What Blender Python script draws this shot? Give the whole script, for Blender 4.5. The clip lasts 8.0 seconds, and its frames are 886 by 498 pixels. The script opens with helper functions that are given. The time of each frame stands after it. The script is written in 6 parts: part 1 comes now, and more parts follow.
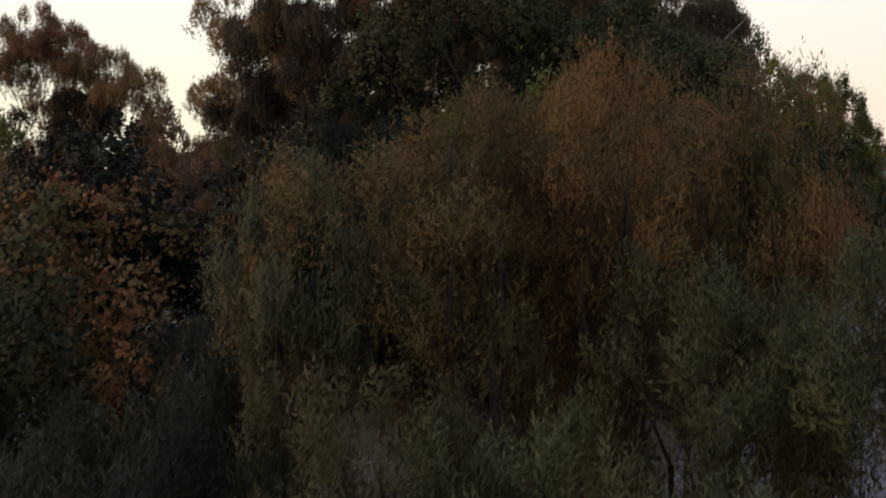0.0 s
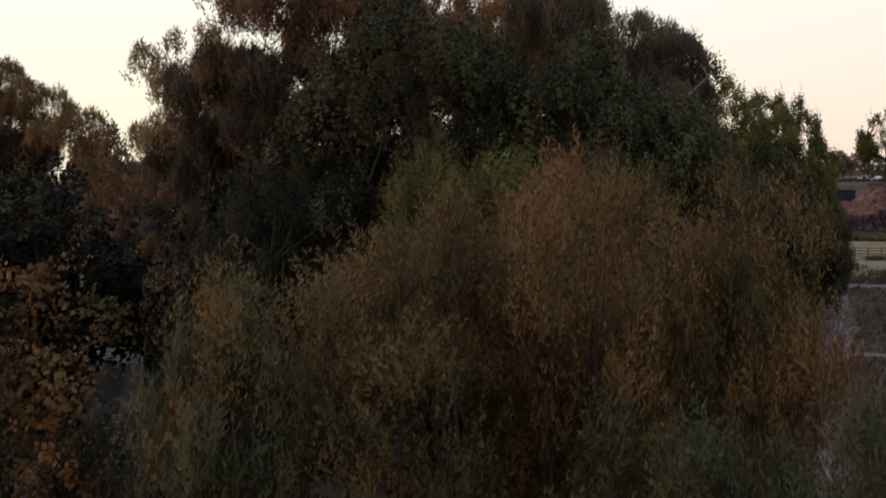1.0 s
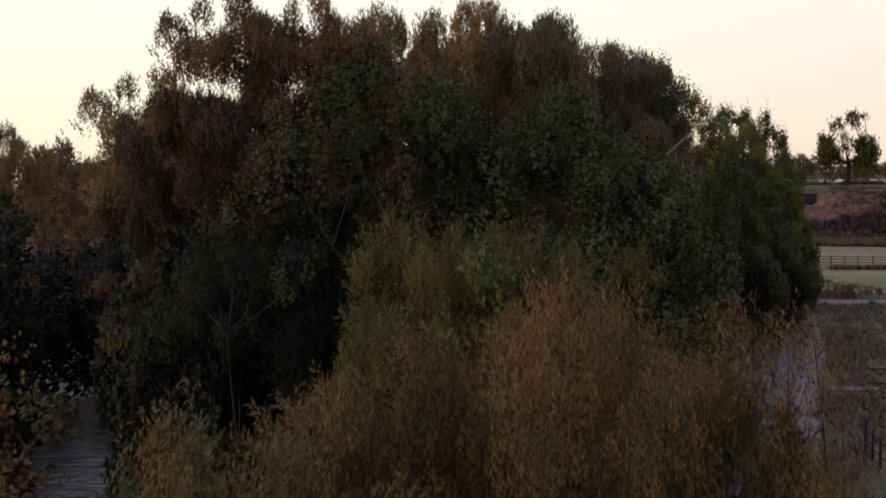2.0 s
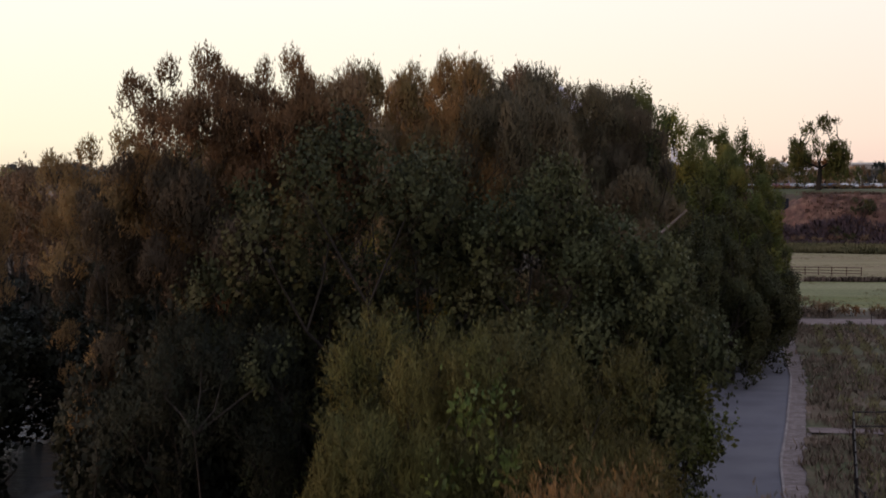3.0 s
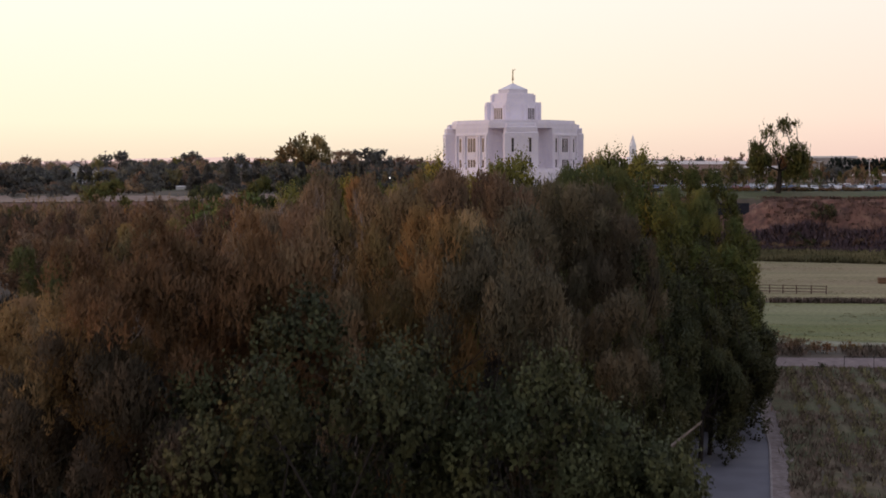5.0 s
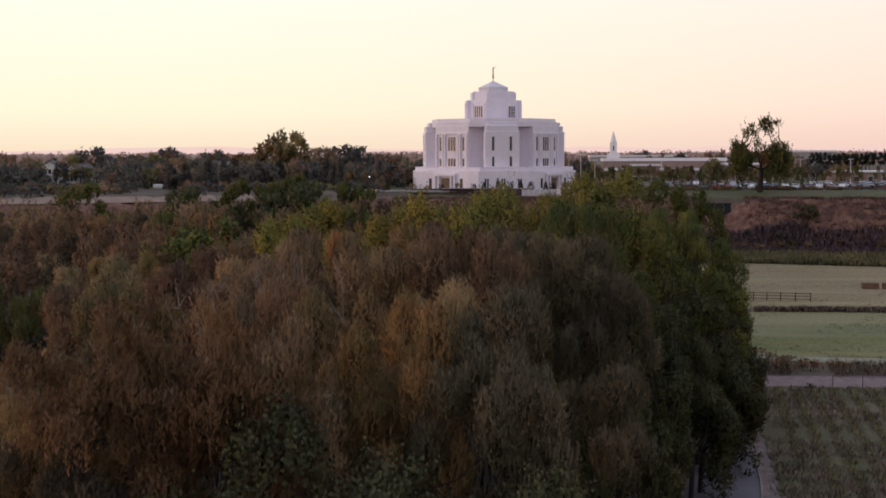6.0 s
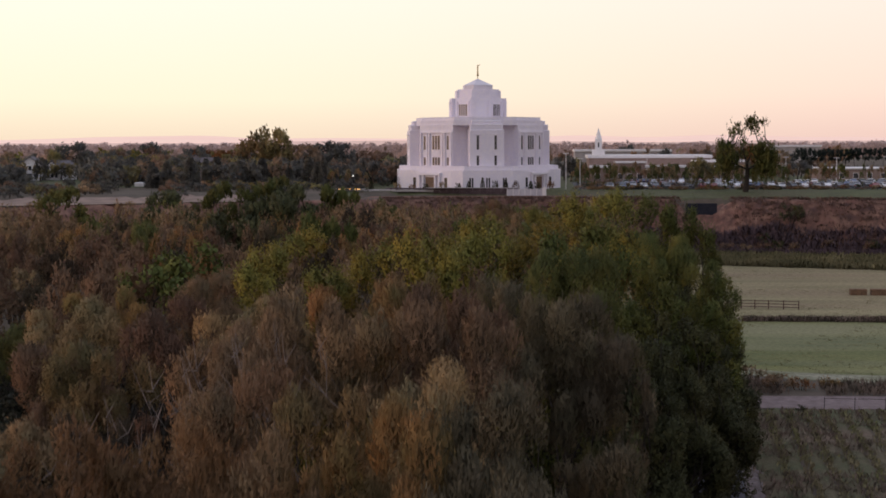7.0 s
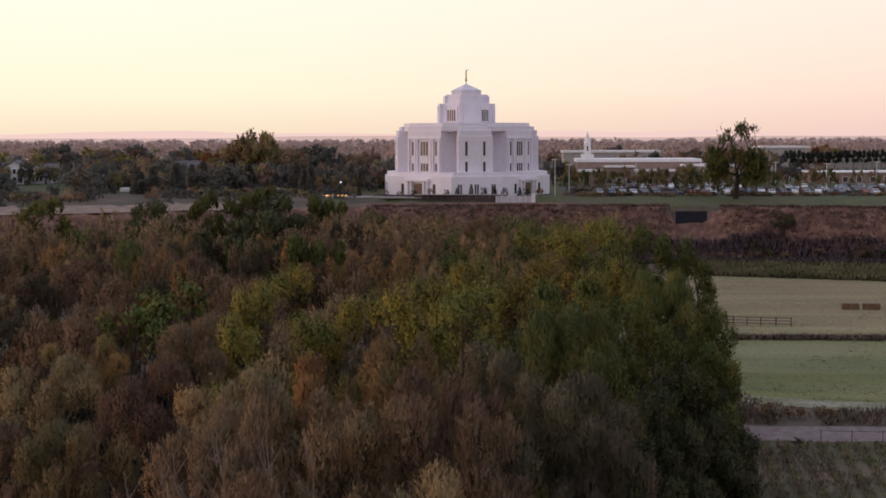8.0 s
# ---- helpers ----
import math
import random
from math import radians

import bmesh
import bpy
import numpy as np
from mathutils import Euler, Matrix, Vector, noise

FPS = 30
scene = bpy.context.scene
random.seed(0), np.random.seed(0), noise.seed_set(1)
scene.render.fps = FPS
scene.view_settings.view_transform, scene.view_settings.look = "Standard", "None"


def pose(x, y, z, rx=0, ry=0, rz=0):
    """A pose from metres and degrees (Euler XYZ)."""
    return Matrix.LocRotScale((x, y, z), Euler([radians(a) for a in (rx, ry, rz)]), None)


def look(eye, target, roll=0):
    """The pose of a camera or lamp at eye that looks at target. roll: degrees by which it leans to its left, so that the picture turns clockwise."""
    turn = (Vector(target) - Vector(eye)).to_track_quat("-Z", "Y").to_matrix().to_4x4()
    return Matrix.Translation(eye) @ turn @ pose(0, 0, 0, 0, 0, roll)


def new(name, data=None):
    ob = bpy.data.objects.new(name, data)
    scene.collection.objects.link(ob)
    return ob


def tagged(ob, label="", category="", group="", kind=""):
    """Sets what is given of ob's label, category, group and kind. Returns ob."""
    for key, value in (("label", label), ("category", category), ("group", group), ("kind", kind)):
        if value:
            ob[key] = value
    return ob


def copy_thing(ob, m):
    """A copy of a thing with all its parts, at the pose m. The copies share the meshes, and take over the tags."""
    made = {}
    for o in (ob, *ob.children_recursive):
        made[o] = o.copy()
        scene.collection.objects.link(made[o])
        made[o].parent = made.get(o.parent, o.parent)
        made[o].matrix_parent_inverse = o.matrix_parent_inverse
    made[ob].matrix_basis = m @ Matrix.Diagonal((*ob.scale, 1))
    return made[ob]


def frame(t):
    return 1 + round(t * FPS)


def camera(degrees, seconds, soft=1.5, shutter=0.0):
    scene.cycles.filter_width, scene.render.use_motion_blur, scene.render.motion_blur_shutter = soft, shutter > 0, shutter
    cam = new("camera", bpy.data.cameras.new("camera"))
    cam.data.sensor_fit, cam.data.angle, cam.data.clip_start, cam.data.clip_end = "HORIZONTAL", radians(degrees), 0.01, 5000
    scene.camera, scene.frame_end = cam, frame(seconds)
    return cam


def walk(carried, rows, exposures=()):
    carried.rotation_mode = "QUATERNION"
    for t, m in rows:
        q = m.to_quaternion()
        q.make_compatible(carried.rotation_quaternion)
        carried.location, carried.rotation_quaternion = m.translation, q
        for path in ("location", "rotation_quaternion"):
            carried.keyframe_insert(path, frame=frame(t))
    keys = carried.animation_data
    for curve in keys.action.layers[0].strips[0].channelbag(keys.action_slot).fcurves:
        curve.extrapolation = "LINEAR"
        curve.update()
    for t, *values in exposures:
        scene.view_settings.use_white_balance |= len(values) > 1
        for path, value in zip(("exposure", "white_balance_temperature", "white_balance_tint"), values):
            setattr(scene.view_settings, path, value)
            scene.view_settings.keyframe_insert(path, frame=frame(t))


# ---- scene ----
cam = camera(37.5, 8.0, 1.7, 0.5)
PATH = [
    (0, (20.833, -10.783, 7.653), (20.388, -8.835, 7.57), -0.2),
    (0.5, (20.653, -9.746, 8.503), (20.243, -7.79, 8.427), -0.1),
    (1, (20.421, -8.696, 9.5), (20.046, -6.733, 9.422), -0.2),
    (1.5, (20.156, -7.694, 10.518), (19.811, -5.725, 10.437), -0.2),
    (2, (19.865, -6.682, 11.549), (19.548, -4.71, 11.464), -0.2),
    (3.5, (18.829, -3.216, 15.321), (18.575, -1.234, 15.222), -0.1),
    (4, (18.489, -1.937, 16.699), (18.251, 0.046, 16.593), -0.1),
    (4.5, (18.209, -0.654, 18.13), (17.988, 1.331, 18.016), -0.1),
    (6, (17.428, 3.535, 22.315), (17.256, 5.523, 22.175), -0.2),
    (6.5, (17.213, 4.895, 23.714), (17.054, 6.883, 23.565), -0.2),
    (7, (17.022, 6.232, 25.14), (16.875, 8.22, 24.982), -0.2),
    (7.5, (16.84, 7.584, 26.673), (16.704, 9.572, 26.51), -0.2),
    (8, (16.629, 9.002, 28.267), (16.501, 10.991, 28.1), -0.2),
]
walk(cam, [(t, look(eye, target, roll)) for t, eye, target, roll in PATH])

# ---- world, sun, exposure ----
world = bpy.data.worlds.new("dusk_sky")
scene.world = world
world.use_nodes = True
wn, wl = world.node_tree.nodes, world.node_tree.links
wn.clear()


def wnode(kind, **inputs):
    n = wn.new(kind)
    for k, v in inputs.items():
        n.inputs[k].default_value = v
    return n


def wramp(source, stops):
    r = wn.new("ShaderNodeValToRGB")
    while len(r.color_ramp.elements) < len(stops):
        r.color_ramp.elements.new(0.5)
    for e, (p, c) in zip(r.color_ramp.elements, stops):
        e.position, e.color = p, (*c, 1)
    wl.new(source, r.inputs["Fac"])
    return r.outputs["Color"]


SUN_AZ = radians(-100)          # from +y towards -x: the glow stands off to the west
sky = wn.new("ShaderNodeTexSky")
sky.sky_type = "NISHITA"
sky.sun_disc = False
sky.sun_elevation = radians(2.0)
sky.sun_rotation = SUN_AZ
tc = wn.new("ShaderNodeTexCoord")
sep = wn.new("ShaderNodeSeparateXYZ")
wl.new(tc.outputs["Generated"], sep.inputs[0])
dot = wn.new("ShaderNodeVectorMath")
dot.operation = "DOT_PRODUCT"
dot.inputs[1].default_value = (-0.95, 0.32, 0.0)
wl.new(tc.outputs["Generated"], dot.inputs[0])
side = wn.new("ShaderNodeMapRange")
side.inputs["From Min"].default_value, side.inputs["From Max"].default_value = -0.12, 0.62
side.interpolation_type = "SMOOTHSTEP"
wl.new(dot.outputs["Value"], side.inputs["Value"])
west = wramp(sep.outputs["Z"], [(0.0, (0.95, 0.76, 0.58)), (0.035, (1.0, 0.93, 0.73)), (0.14, (1.04, 0.98, 0.88)), (0.40, (0.71, 0.73, 0.86)), (1.0, (0.62, 0.67, 0.89))])
east = wramp(sep.outputs["Z"], [(0.0, (0.88, 0.60, 0.56)), (0.04, (0.98, 0.73, 0.66)), (0.14, (1.02, 0.87, 0.81)), (0.40, (0.70, 0.72, 0.86)), (1.0, (0.62, 0.67, 0.89))])
mixc = wn.new("ShaderNodeMix")
mixc.data_type = "RGBA"
wl.new(side.outputs["Result"], mixc.inputs["Factor"])
wl.new(east, mixc.inputs["A"])
wl.new(west, mixc.inputs["B"])
bg1 = wnode("ShaderNodeBackground", Strength=0.97)
# the sky away from the sunset is dimmer towards its horizon
away = wn.new("ShaderNodeVectorMath")
away.operation = "DOT_PRODUCT"
away.inputs[1].default_value = (-0.35, 0.94, 0.35)
wl.new(tc.outputs["Generated"], away.inputs[0])
dim = wn.new("ShaderNodeMapRange")
dim.interpolation_type = "SMOOTHSTEP"
for key, value in (("From Min", -0.9), ("From Max", 0.55), ("To Min", 0.68), ("To Max", 0.97)):
    dim.inputs[key].default_value = value
wl.new(away.outputs["Value"], dim.inputs["Value"])
wl.new(dim.outputs["Result"], bg1.inputs["Strength"])
bg2 = wnode("ShaderNodeBackground", Strength=0.05)
wl.new(mixc.outputs["Result"], bg1.inputs["Color"])
wl.new(sky.outputs["Color"], bg2.inputs["Color"])
add = wn.new("ShaderNodeAddShader")
wl.new(bg1.outputs[0], add.inputs[0])
wl.new(bg2.outputs[0], add.inputs[1])
out = wn.new("ShaderNodeOutputWorld")
wl.new(add.outputs[0], out.inputs["Surface"])

sun = new("sun", bpy.data.lights.new("sun", "SUN"))
sun.data.energy, sun.data.angle, sun.data.color = 0.8, radians(22), (1.0, 0.66, 0.52)
sun.matrix_world = look((-95, -8, 16), (0, 0, 0))
scene.view_settings.exposure = 0.0


# ---- materials ----
def material(name, base, rough=0.85, second=None, scale=1.0, detail=6.0, bump=0.0, bump_scale=20.0, metal=0.0, stretch=(1, 1, 1),
             third=None, third_scale=0.1, per_island=0.0, per_object=0.0, translucent=0.0, spec=0.2, relief=0.05, lo=0.35, hi=0.65, grain=0.0, grain_scale=7.0):
    """A node material: a base colour broken up at one or two scales by noise, with per-piece variation and fine relief."""
    m = bpy.data.materials.new(name)
    m.use_nodes = True
    nt = m.node_tree
    n, l = nt.nodes, nt.links
    bsdf = n["Principled BSDF"]
    bsdf.inputs["Roughness"].default_value = rough
    bsdf.inputs["Metallic"].default_value = metal
    bsdf.inputs["Specular IOR Level"].default_value = spec
    co = n.new("ShaderNodeNewGeometry")
    mp = n.new("ShaderNodeMapping")
    mp.inputs["Scale"].default_value = stretch
    l.new(co.outputs["Position"], mp.inputs["Vector"])

    def noise_mix(a, b, sc, lo_, hi_):
        t = n.new("ShaderNodeTexNoise")
        t.inputs["Scale"].default_value, t.inputs["Detail"].default_value = sc, detail
        l.new(mp.outputs["Vector"], t.inputs["Vector"])
        r = n.new("ShaderNodeMapRange")
        r.inputs["From Min"].default_value, r.inputs["From Max"].default_value = lo_, hi_
        l.new(t.outputs["Fac"], r.inputs["Value"])
        x = n.new("ShaderNodeMix")
        x.data_type = "RGBA"
        l.new(r.outputs["Result"], x.inputs["Factor"])
        for sock, v in (("A", a), ("B", b)):
            if isinstance(v, tuple):
                x.inputs[sock].default_value = (*v, 1)
            else:
                l.new(v, x.inputs[sock])
        return x.outputs["Result"]

    col = base
    if second:
        col = noise_mix(base, second, scale, lo, hi)
    if third:
        col = noise_mix(col, third, third_scale, 0.45, 0.7)
    if per_island or per_object:
        hs = n.new("ShaderNodeHueSaturation")
        if isinstance(col, tuple):
            hs.inputs["Color"].default_value = (*col, 1)
        else:
            l.new(col, hs.inputs["Color"])
        v = None
        if per_island:
            v = n.new("ShaderNodeMapRange")
            v.inputs["To Min"].default_value, v.inputs["To Max"].default_value = 1 - per_island, 1 + per_island
            l.new(co.outputs["Random Per Island"], v.inputs["Value"])
            v = v.outputs["Result"]
        if per_object:
            oi = n.new("ShaderNodeObjectInfo")
            w = n.new("ShaderNodeMapRange")
            w.inputs["To Min"].default_value, w.inputs["To Max"].default_value = 1 - per_object, 1 + per_object
            l.new(oi.outputs["Random"], w.inputs["Value"])
            h = n.new("ShaderNodeMapRange")
            h.inputs["To Min"].default_value, h.inputs["To Max"].default_value = 0.5 - per_object * 0.05, 0.5 + per_object * 0.05
            l.new(oi.outputs["Random"], h.inputs["Value"])
            l.new(h.outputs["Result"], hs.inputs["Hue"])
            if v is not None:
                p = n.new("ShaderNodeMath")
                p.operation = "MULTIPLY"
                l.new(v, p.inputs[0])
                l.new(w.outputs["Result"], p.inputs[1])
                v = p.outputs[0]
            else:
                v = w.outputs["Result"]
        l.new(v, hs.inputs["Value"])
        col = hs.outputs["Color"]
    if grain:
        gm = n.new("ShaderNodeMapping")
        gm.inputs["Scale"].default_value = (1, 1, 0.45)
        l.new(co.outputs["Position"], gm.inputs["Vector"])
        gt = n.new("ShaderNodeTexNoise")
        gt.inputs["Scale"].default_value, gt.inputs["Detail"].default_value = grain_scale, 3.0
        l.new(gm.outputs["Vector"], gt.inputs["Vector"])
        gr = n.new("ShaderNodeMapRange")
        gr.inputs["From Min"].default_value, gr.inputs["From Max"].default_value = 0.32, 0.68
        gr.inputs["To Min"].default_value, gr.inputs["To Max"].default_value = 1 - grain, 1 + grain * 0.6
        l.new(gt.outputs["Fac"], gr.inputs["Value"])
        gs = n.new("ShaderNodeVectorMath")
        gs.operation = "SCALE"
        l.new(col, gs.inputs[0])
        l.new(gr.outputs["Result"], gs.inputs["Scale"])
        col = gs.outputs["Vector"]
        gb = n.new("ShaderNodeBump")
        gb.inputs["Strength"].default_value, gb.inputs["Distance"].default_value = 0.5, 0.12
        l.new(gt.outputs["Fac"], gb.inputs["Height"])
        l.new(gb.outputs["Normal"], bsdf.inputs["Normal"])
    if isinstance(col, tuple):
        bsdf.inputs["Base Color"].default_value = (*col, 1)
    else:
        l.new(col, bsdf.inputs["Base Color"])
    if bump:
        t = n.new("ShaderNodeTexNoise")
        t.inputs["Scale"].default_value, t.inputs["Detail"].default_value = bump_scale, 8.0
        l.new(mp.outputs["Vector"], t.inputs["Vector"])
        b = n.new("ShaderNodeBump")
        b.inputs["Strength"].default_value, b.inputs["Distance"].default_value = bump, relief
        l.new(t.outputs["Fac"], b.inputs["Height"])
        l.new(b.outputs["Normal"], bsdf.inputs["Normal"])
    if translucent:
        tr = n.new("ShaderNodeBsdfTranslucent")
        if isinstance(col, tuple):
            tr.inputs["Color"].default_value = (*col, 1)
        else:
            l.new(col, tr.inputs["Color"])
        mx = n.new("ShaderNodeMixShader")
        mx.inputs["Fac"].default_value = translucent
        l.new(bsdf.outputs[0], mx.inputs[1])
        l.new(tr.outputs[0], mx.inputs[2])
        l.new(mx.outputs[0], n["Material Output"].inputs["Surface"])
    return m


def glow(name, colour, strength):
    m = bpy.data.materials.new(name)
    m.use_nodes = True
    b = m.node_tree.nodes["Principled BSDF"]
    b.inputs["Base Color"].default_value = (*colour, 1)
    b.inputs["Emission Color"].default_value = (*colour, 1)
    b.inputs["Emission Strength"].default_value = strength
    return m


def leaf(name, a, b, c, scale=0.6, each=0.05, grain_scale=6.0, through_light=0.15):
    return material(name, a, 0.6, b, scale, third=c, third_scale=0.35, per_island=each, per_object=0.22, translucent=through_light, spec=0.10, grain=0.18, grain_scale=grain_scale)


LEAF = {
    "rust": leaf("leaf_rust", (0.293, 0.155, 0.060), (0.182, 0.142, 0.055), (0.359, 0.167, 0.060)),
    "thicket": leaf("leaf_thicket", (0.216, 0.107, 0.044), (0.124, 0.099, 0.040), (0.258, 0.128, 0.046), 0.9, 0.22, 16.0),
    "thicket_ochre": leaf("leaf_thicket_ochre", (0.205, 0.127, 0.045), (0.120, 0.110, 0.043), (0.243, 0.133, 0.048), 0.9, 0.22, 16.0),
    "thicket_olive": leaf("leaf_thicket_olive", (0.125, 0.122, 0.048), (0.079, 0.093, 0.041), (0.167, 0.128, 0.048), 0.7, 0.20, 16.0),
    "thicket_lime": leaf("leaf_thicket_lime", (0.150, 0.136, 0.040), (0.090, 0.096, 0.036), (0.190, 0.148, 0.042), 0.7, 0.20, 16.0),
    "bare_brown": leaf("leaf_bare_brown", (0.318, 0.190, 0.090), (0.222, 0.148, 0.074), (0.385, 0.215, 0.096), through_light=0.5),
    "brown": leaf("leaf_brown", (0.296, 0.185, 0.097), (0.206, 0.164, 0.089), (0.365, 0.210, 0.102)),
    "mauve": leaf("leaf_mauve", (0.208, 0.120, 0.070), (0.146, 0.102, 0.065), (0.240, 0.138, 0.078)),
    "ochre": leaf("leaf_ochre", (0.250, 0.173, 0.070), (0.163, 0.141, 0.064), (0.312, 0.184, 0.075)),
    "olive": leaf("leaf_olive", (0.129, 0.129, 0.037), (0.087, 0.103, 0.035), (0.190, 0.147, 0.037)),
    "silver": leaf("leaf_silver", (0.100, 0.096, 0.047), (0.064, 0.066, 0.032), (0.136, 0.122, 0.062)),
    "dark": leaf("leaf_dark", (0.072, 0.073, 0.032), (0.047, 0.050, 0.024), (0.096, 0.085, 0.032)),
    "green": leaf("leaf_green", (0.118, 0.128, 0.034), (0.083, 0.098, 0.029), (0.168, 0.143, 0.034)),
    "yellow": leaf("leaf_yellow", (0.270, 0.228, 0.050), (0.140, 0.150, 0.044), (0.390, 0.265, 0.050)),
    "orange": leaf("leaf_orange", (0.23, 0.085, 0.025), (0.16, 0.09, 0.03), (0.28, 0.10, 0.03)),
    "spruce": leaf("leaf_spruce", (0.031, 0.042, 0.033), (0.024, 0.034, 0.030), (0.039, 0.050, 0.036)),
    "maple": leaf("leaf_maple", (0.130, 0.096, 0.034), (0.050, 0.060, 0.024), (0.330, 0.140, 0.052), 0.7),
    # darkened copy of the dark green: river bank shade put into the colour
    "deep": leaf("leaf_deep_green_shaded", (0.030, 0.032, 0.019), (0.019, 0.021, 0.015), (0.040, 0.038, 0.020)),
    "dusk": leaf("leaf_dusk_willow", (0.136, 0.106, 0.064), (0.092, 0.079, 0.047), (0.174, 0.125, 0.070)),
    # darkened copy of the dusk willow, with bank shade in the colour
    "umber": leaf("leaf_umber_shaded", (0.088, 0.064, 0.039), (0.058, 0.048, 0.031), (0.113, 0.075, 0.043)),
    "cotton": leaf("leaf_cottonwood", (0.080, 0.083, 0.036), (0.048, 0.054, 0.026), (0.106, 0.097, 0.039), 0.9, 0.22),
    # town leaves: distance haze is put into the colours, lifted and greyed
    "town_dark_hazed": leaf("leaf_town_dark_hazed", (0.132, 0.124, 0.110), (0.088, 0.087, 0.082), (0.186, 0.162, 0.116), 0.12, 0.06, 0.7),
    "town_brown_hazed": leaf("leaf_town_brown_hazed", (0.330, 0.205, 0.130), (0.210, 0.150, 0.105), (0.420, 0.245, 0.130), 0.12, 0.06, 0.7),
    "town_olive_hazed": leaf("leaf_town_olive_hazed", (0.275, 0.235, 0.096), (0.165, 0.150, 0.080), (0.370, 0.270, 0.096), 0.12, 0.06, 0.7),
    "sprig": leaf("leaf_sprig", (0.096, 0.122, 0.029), (0.074, 0.104, 0.029), (0.122, 0.131, 0.029)),
}
BARK = material("bark", (0.038, 0.030, 0.025), 0.95, (0.026, 0.021, 0.018), 6.0, bump=0.6, bump_scale=12)
BARK_PALE = material("bark_pale", (0.26, 0.21, 0.19), 0.95, (0.16, 0.13, 0.115), 5.0, bump=0.5, bump_scale=14)
GROUND = material("ground_earth", (0.098, 0.074, 0.056), 0.95, (0.066, 0.055, 0.038), 0.35, bump=0.5, bump_scale=3, third=(0.13, 0.10, 0.075), third_scale=0.05)
DIRT = material("dirt", (0.215, 0.162, 0.155), 0.95, (0.165, 0.122, 0.115), 0.7, bump=0.4, bump_scale=4, grain=0.2, grain_scale=1.5)
ROADM = material("road_worn_asphalt", (0.130, 0.122, 0.142), 0.85, (0.105, 0.098, 0.115), 0.5, bump=0.25, bump_scale=14, third=(0.15, 0.14, 0.155), third_scale=0.12)
SHOULDER = material("gravel_shoulder", (0.225, 0.178, 0.172), 0.95, (0.15, 0.115, 0.105), 1.2, bump=0.5, bump_scale=9, grain=0.3, grain_scale=3.0)
GRASS_G = material("field_grass_green", (0.165, 0.162, 0.056), 0.95, (0.084, 0.102, 0.040), 0.16, bump=0.6, bump_scale=5, third=(0.225, 0.208, 0.112), third_scale=0.075, stretch=(0.16, 1, 1), grain=0.25, grain_scale=1.8)
GRASS_P = material("field_stubble_pale", (0.280, 0.228, 0.122), 0.95, (0.175, 0.155, 0.074), 0.15, bump=0.6, bump_scale=5, third=(0.215, 0.160, 0.092), third_scale=0.06, stretch=(0.12, 1, 1), grain=0.25, grain_scale=1.4)
# frosted grass, paled further because low mist is painted into it
FROST_MIST = material("grass_frost_and_mist", (0.290, 0.271, 0.194), 0.95, (0.145, 0.142, 0.079), 0.5, bump=0.5, bump_scale=5, stretch=(0.35, 1, 1), grain=0.35, grain_scale=2.0)
LAWN = material("lawn", (0.085, 0.094, 0.036), 0.95, (0.060, 0.064, 0.030), 0.15, bump=0.3, bump_scale=6, third=(0.085, 0.074, 0.040), third_scale=0.06, grain=0.25, grain_scale=1.2)
BLUFFM = material("bluff_dry_grass", (0.185, 0.092, 0.067), 0.95, (0.095, 0.055, 0.048), 0.28, bump=0.8, bump_scale=1.6, third=(0.232, 0.132, 0.095), third_scale=0.5, grain=0.3, grain_scale=0.9)
WATER = material("river_water", (0.020, 0.022, 0.024), 0.06, bump=1.0, bump_scale=1.0, spec=1.0, stretch=(0.6, 1.5, 1), relief=0.40)
FURROW = material("weedy_earth", (0.104, 0.085, 0.047), 0.95, (0.072, 0.080, 0.036), 0.35, bump=0.7, bump_scale=4, third=(0.155, 0.102, 0.074), third_scale=0.09, grain=0.35, grain_scale=2.2)
REED = material("dry_reeds", (0.213, 0.172, 0.081), 0.9, (0.132, 0.115, 0.053), 0.12, per_island=0.25, translucent=0.2)
WEED = material("dry_weeds", (0.223, 0.150, 0.111), 0.9, (0.135, 0.104, 0.072), 0.5, per_island=0.4, translucent=0.2)
GREENWEED = material("row_weeds", (0.196, 0.184, 0.072), 0.9, (0.225, 0.172, 0.094), 0.2, per_island=0.3, translucent=0.2)
STONE = material("white_granite", (0.765, 0.71, 0.785), 0.7, (0.705, 0.65, 0.72), 0.25, bump=0.08, bump_scale=3, third=(0.79, 0.73, 0.76), third_scale=1.2)
ROOFM = material("dome_roof", (0.68, 0.63, 0.67), 0.6, (0.60, 0.56, 0.60), 0.6)
GLASS = material("dark_window_glass", (0.030, 0.029, 0.033), 0.2, (0.045, 0.042, 0.046), 0.8, spec=0.6)
DOORM = material("bronze_door", (0.20, 0.125, 0.085), 0.5, (0.13, 0.085, 0.06), 1.5)
GOLD = material("statue_gilt", (0.42, 0.30, 0.16), 0.35, (0.33, 0.23, 0.13), 3.0, metal=0.8)
WALLSTONE = material("retaining_wall_stone", (0.105, 0.075, 0.080), 0.95, (0.070, 0.050, 0.056), 0.8, bump=0.6, bump_scale=2.5)
CONCRETE = material("concrete", (0.42, 0.38, 0.36), 0.9, (0.34, 0.31, 0.30), 0.6, bump=0.2, bump_scale=6)
BRICKM = material("tan_brick", (0.30, 0.215, 0.185), 0.9, (0.25, 0.175, 0.15), 0.9, bump=0.2, bump_scale=8)
WHITE = material("white_paint", (0.78, 0.74, 0.73), 0.6, (0.70, 0.66, 0.66), 0.5)
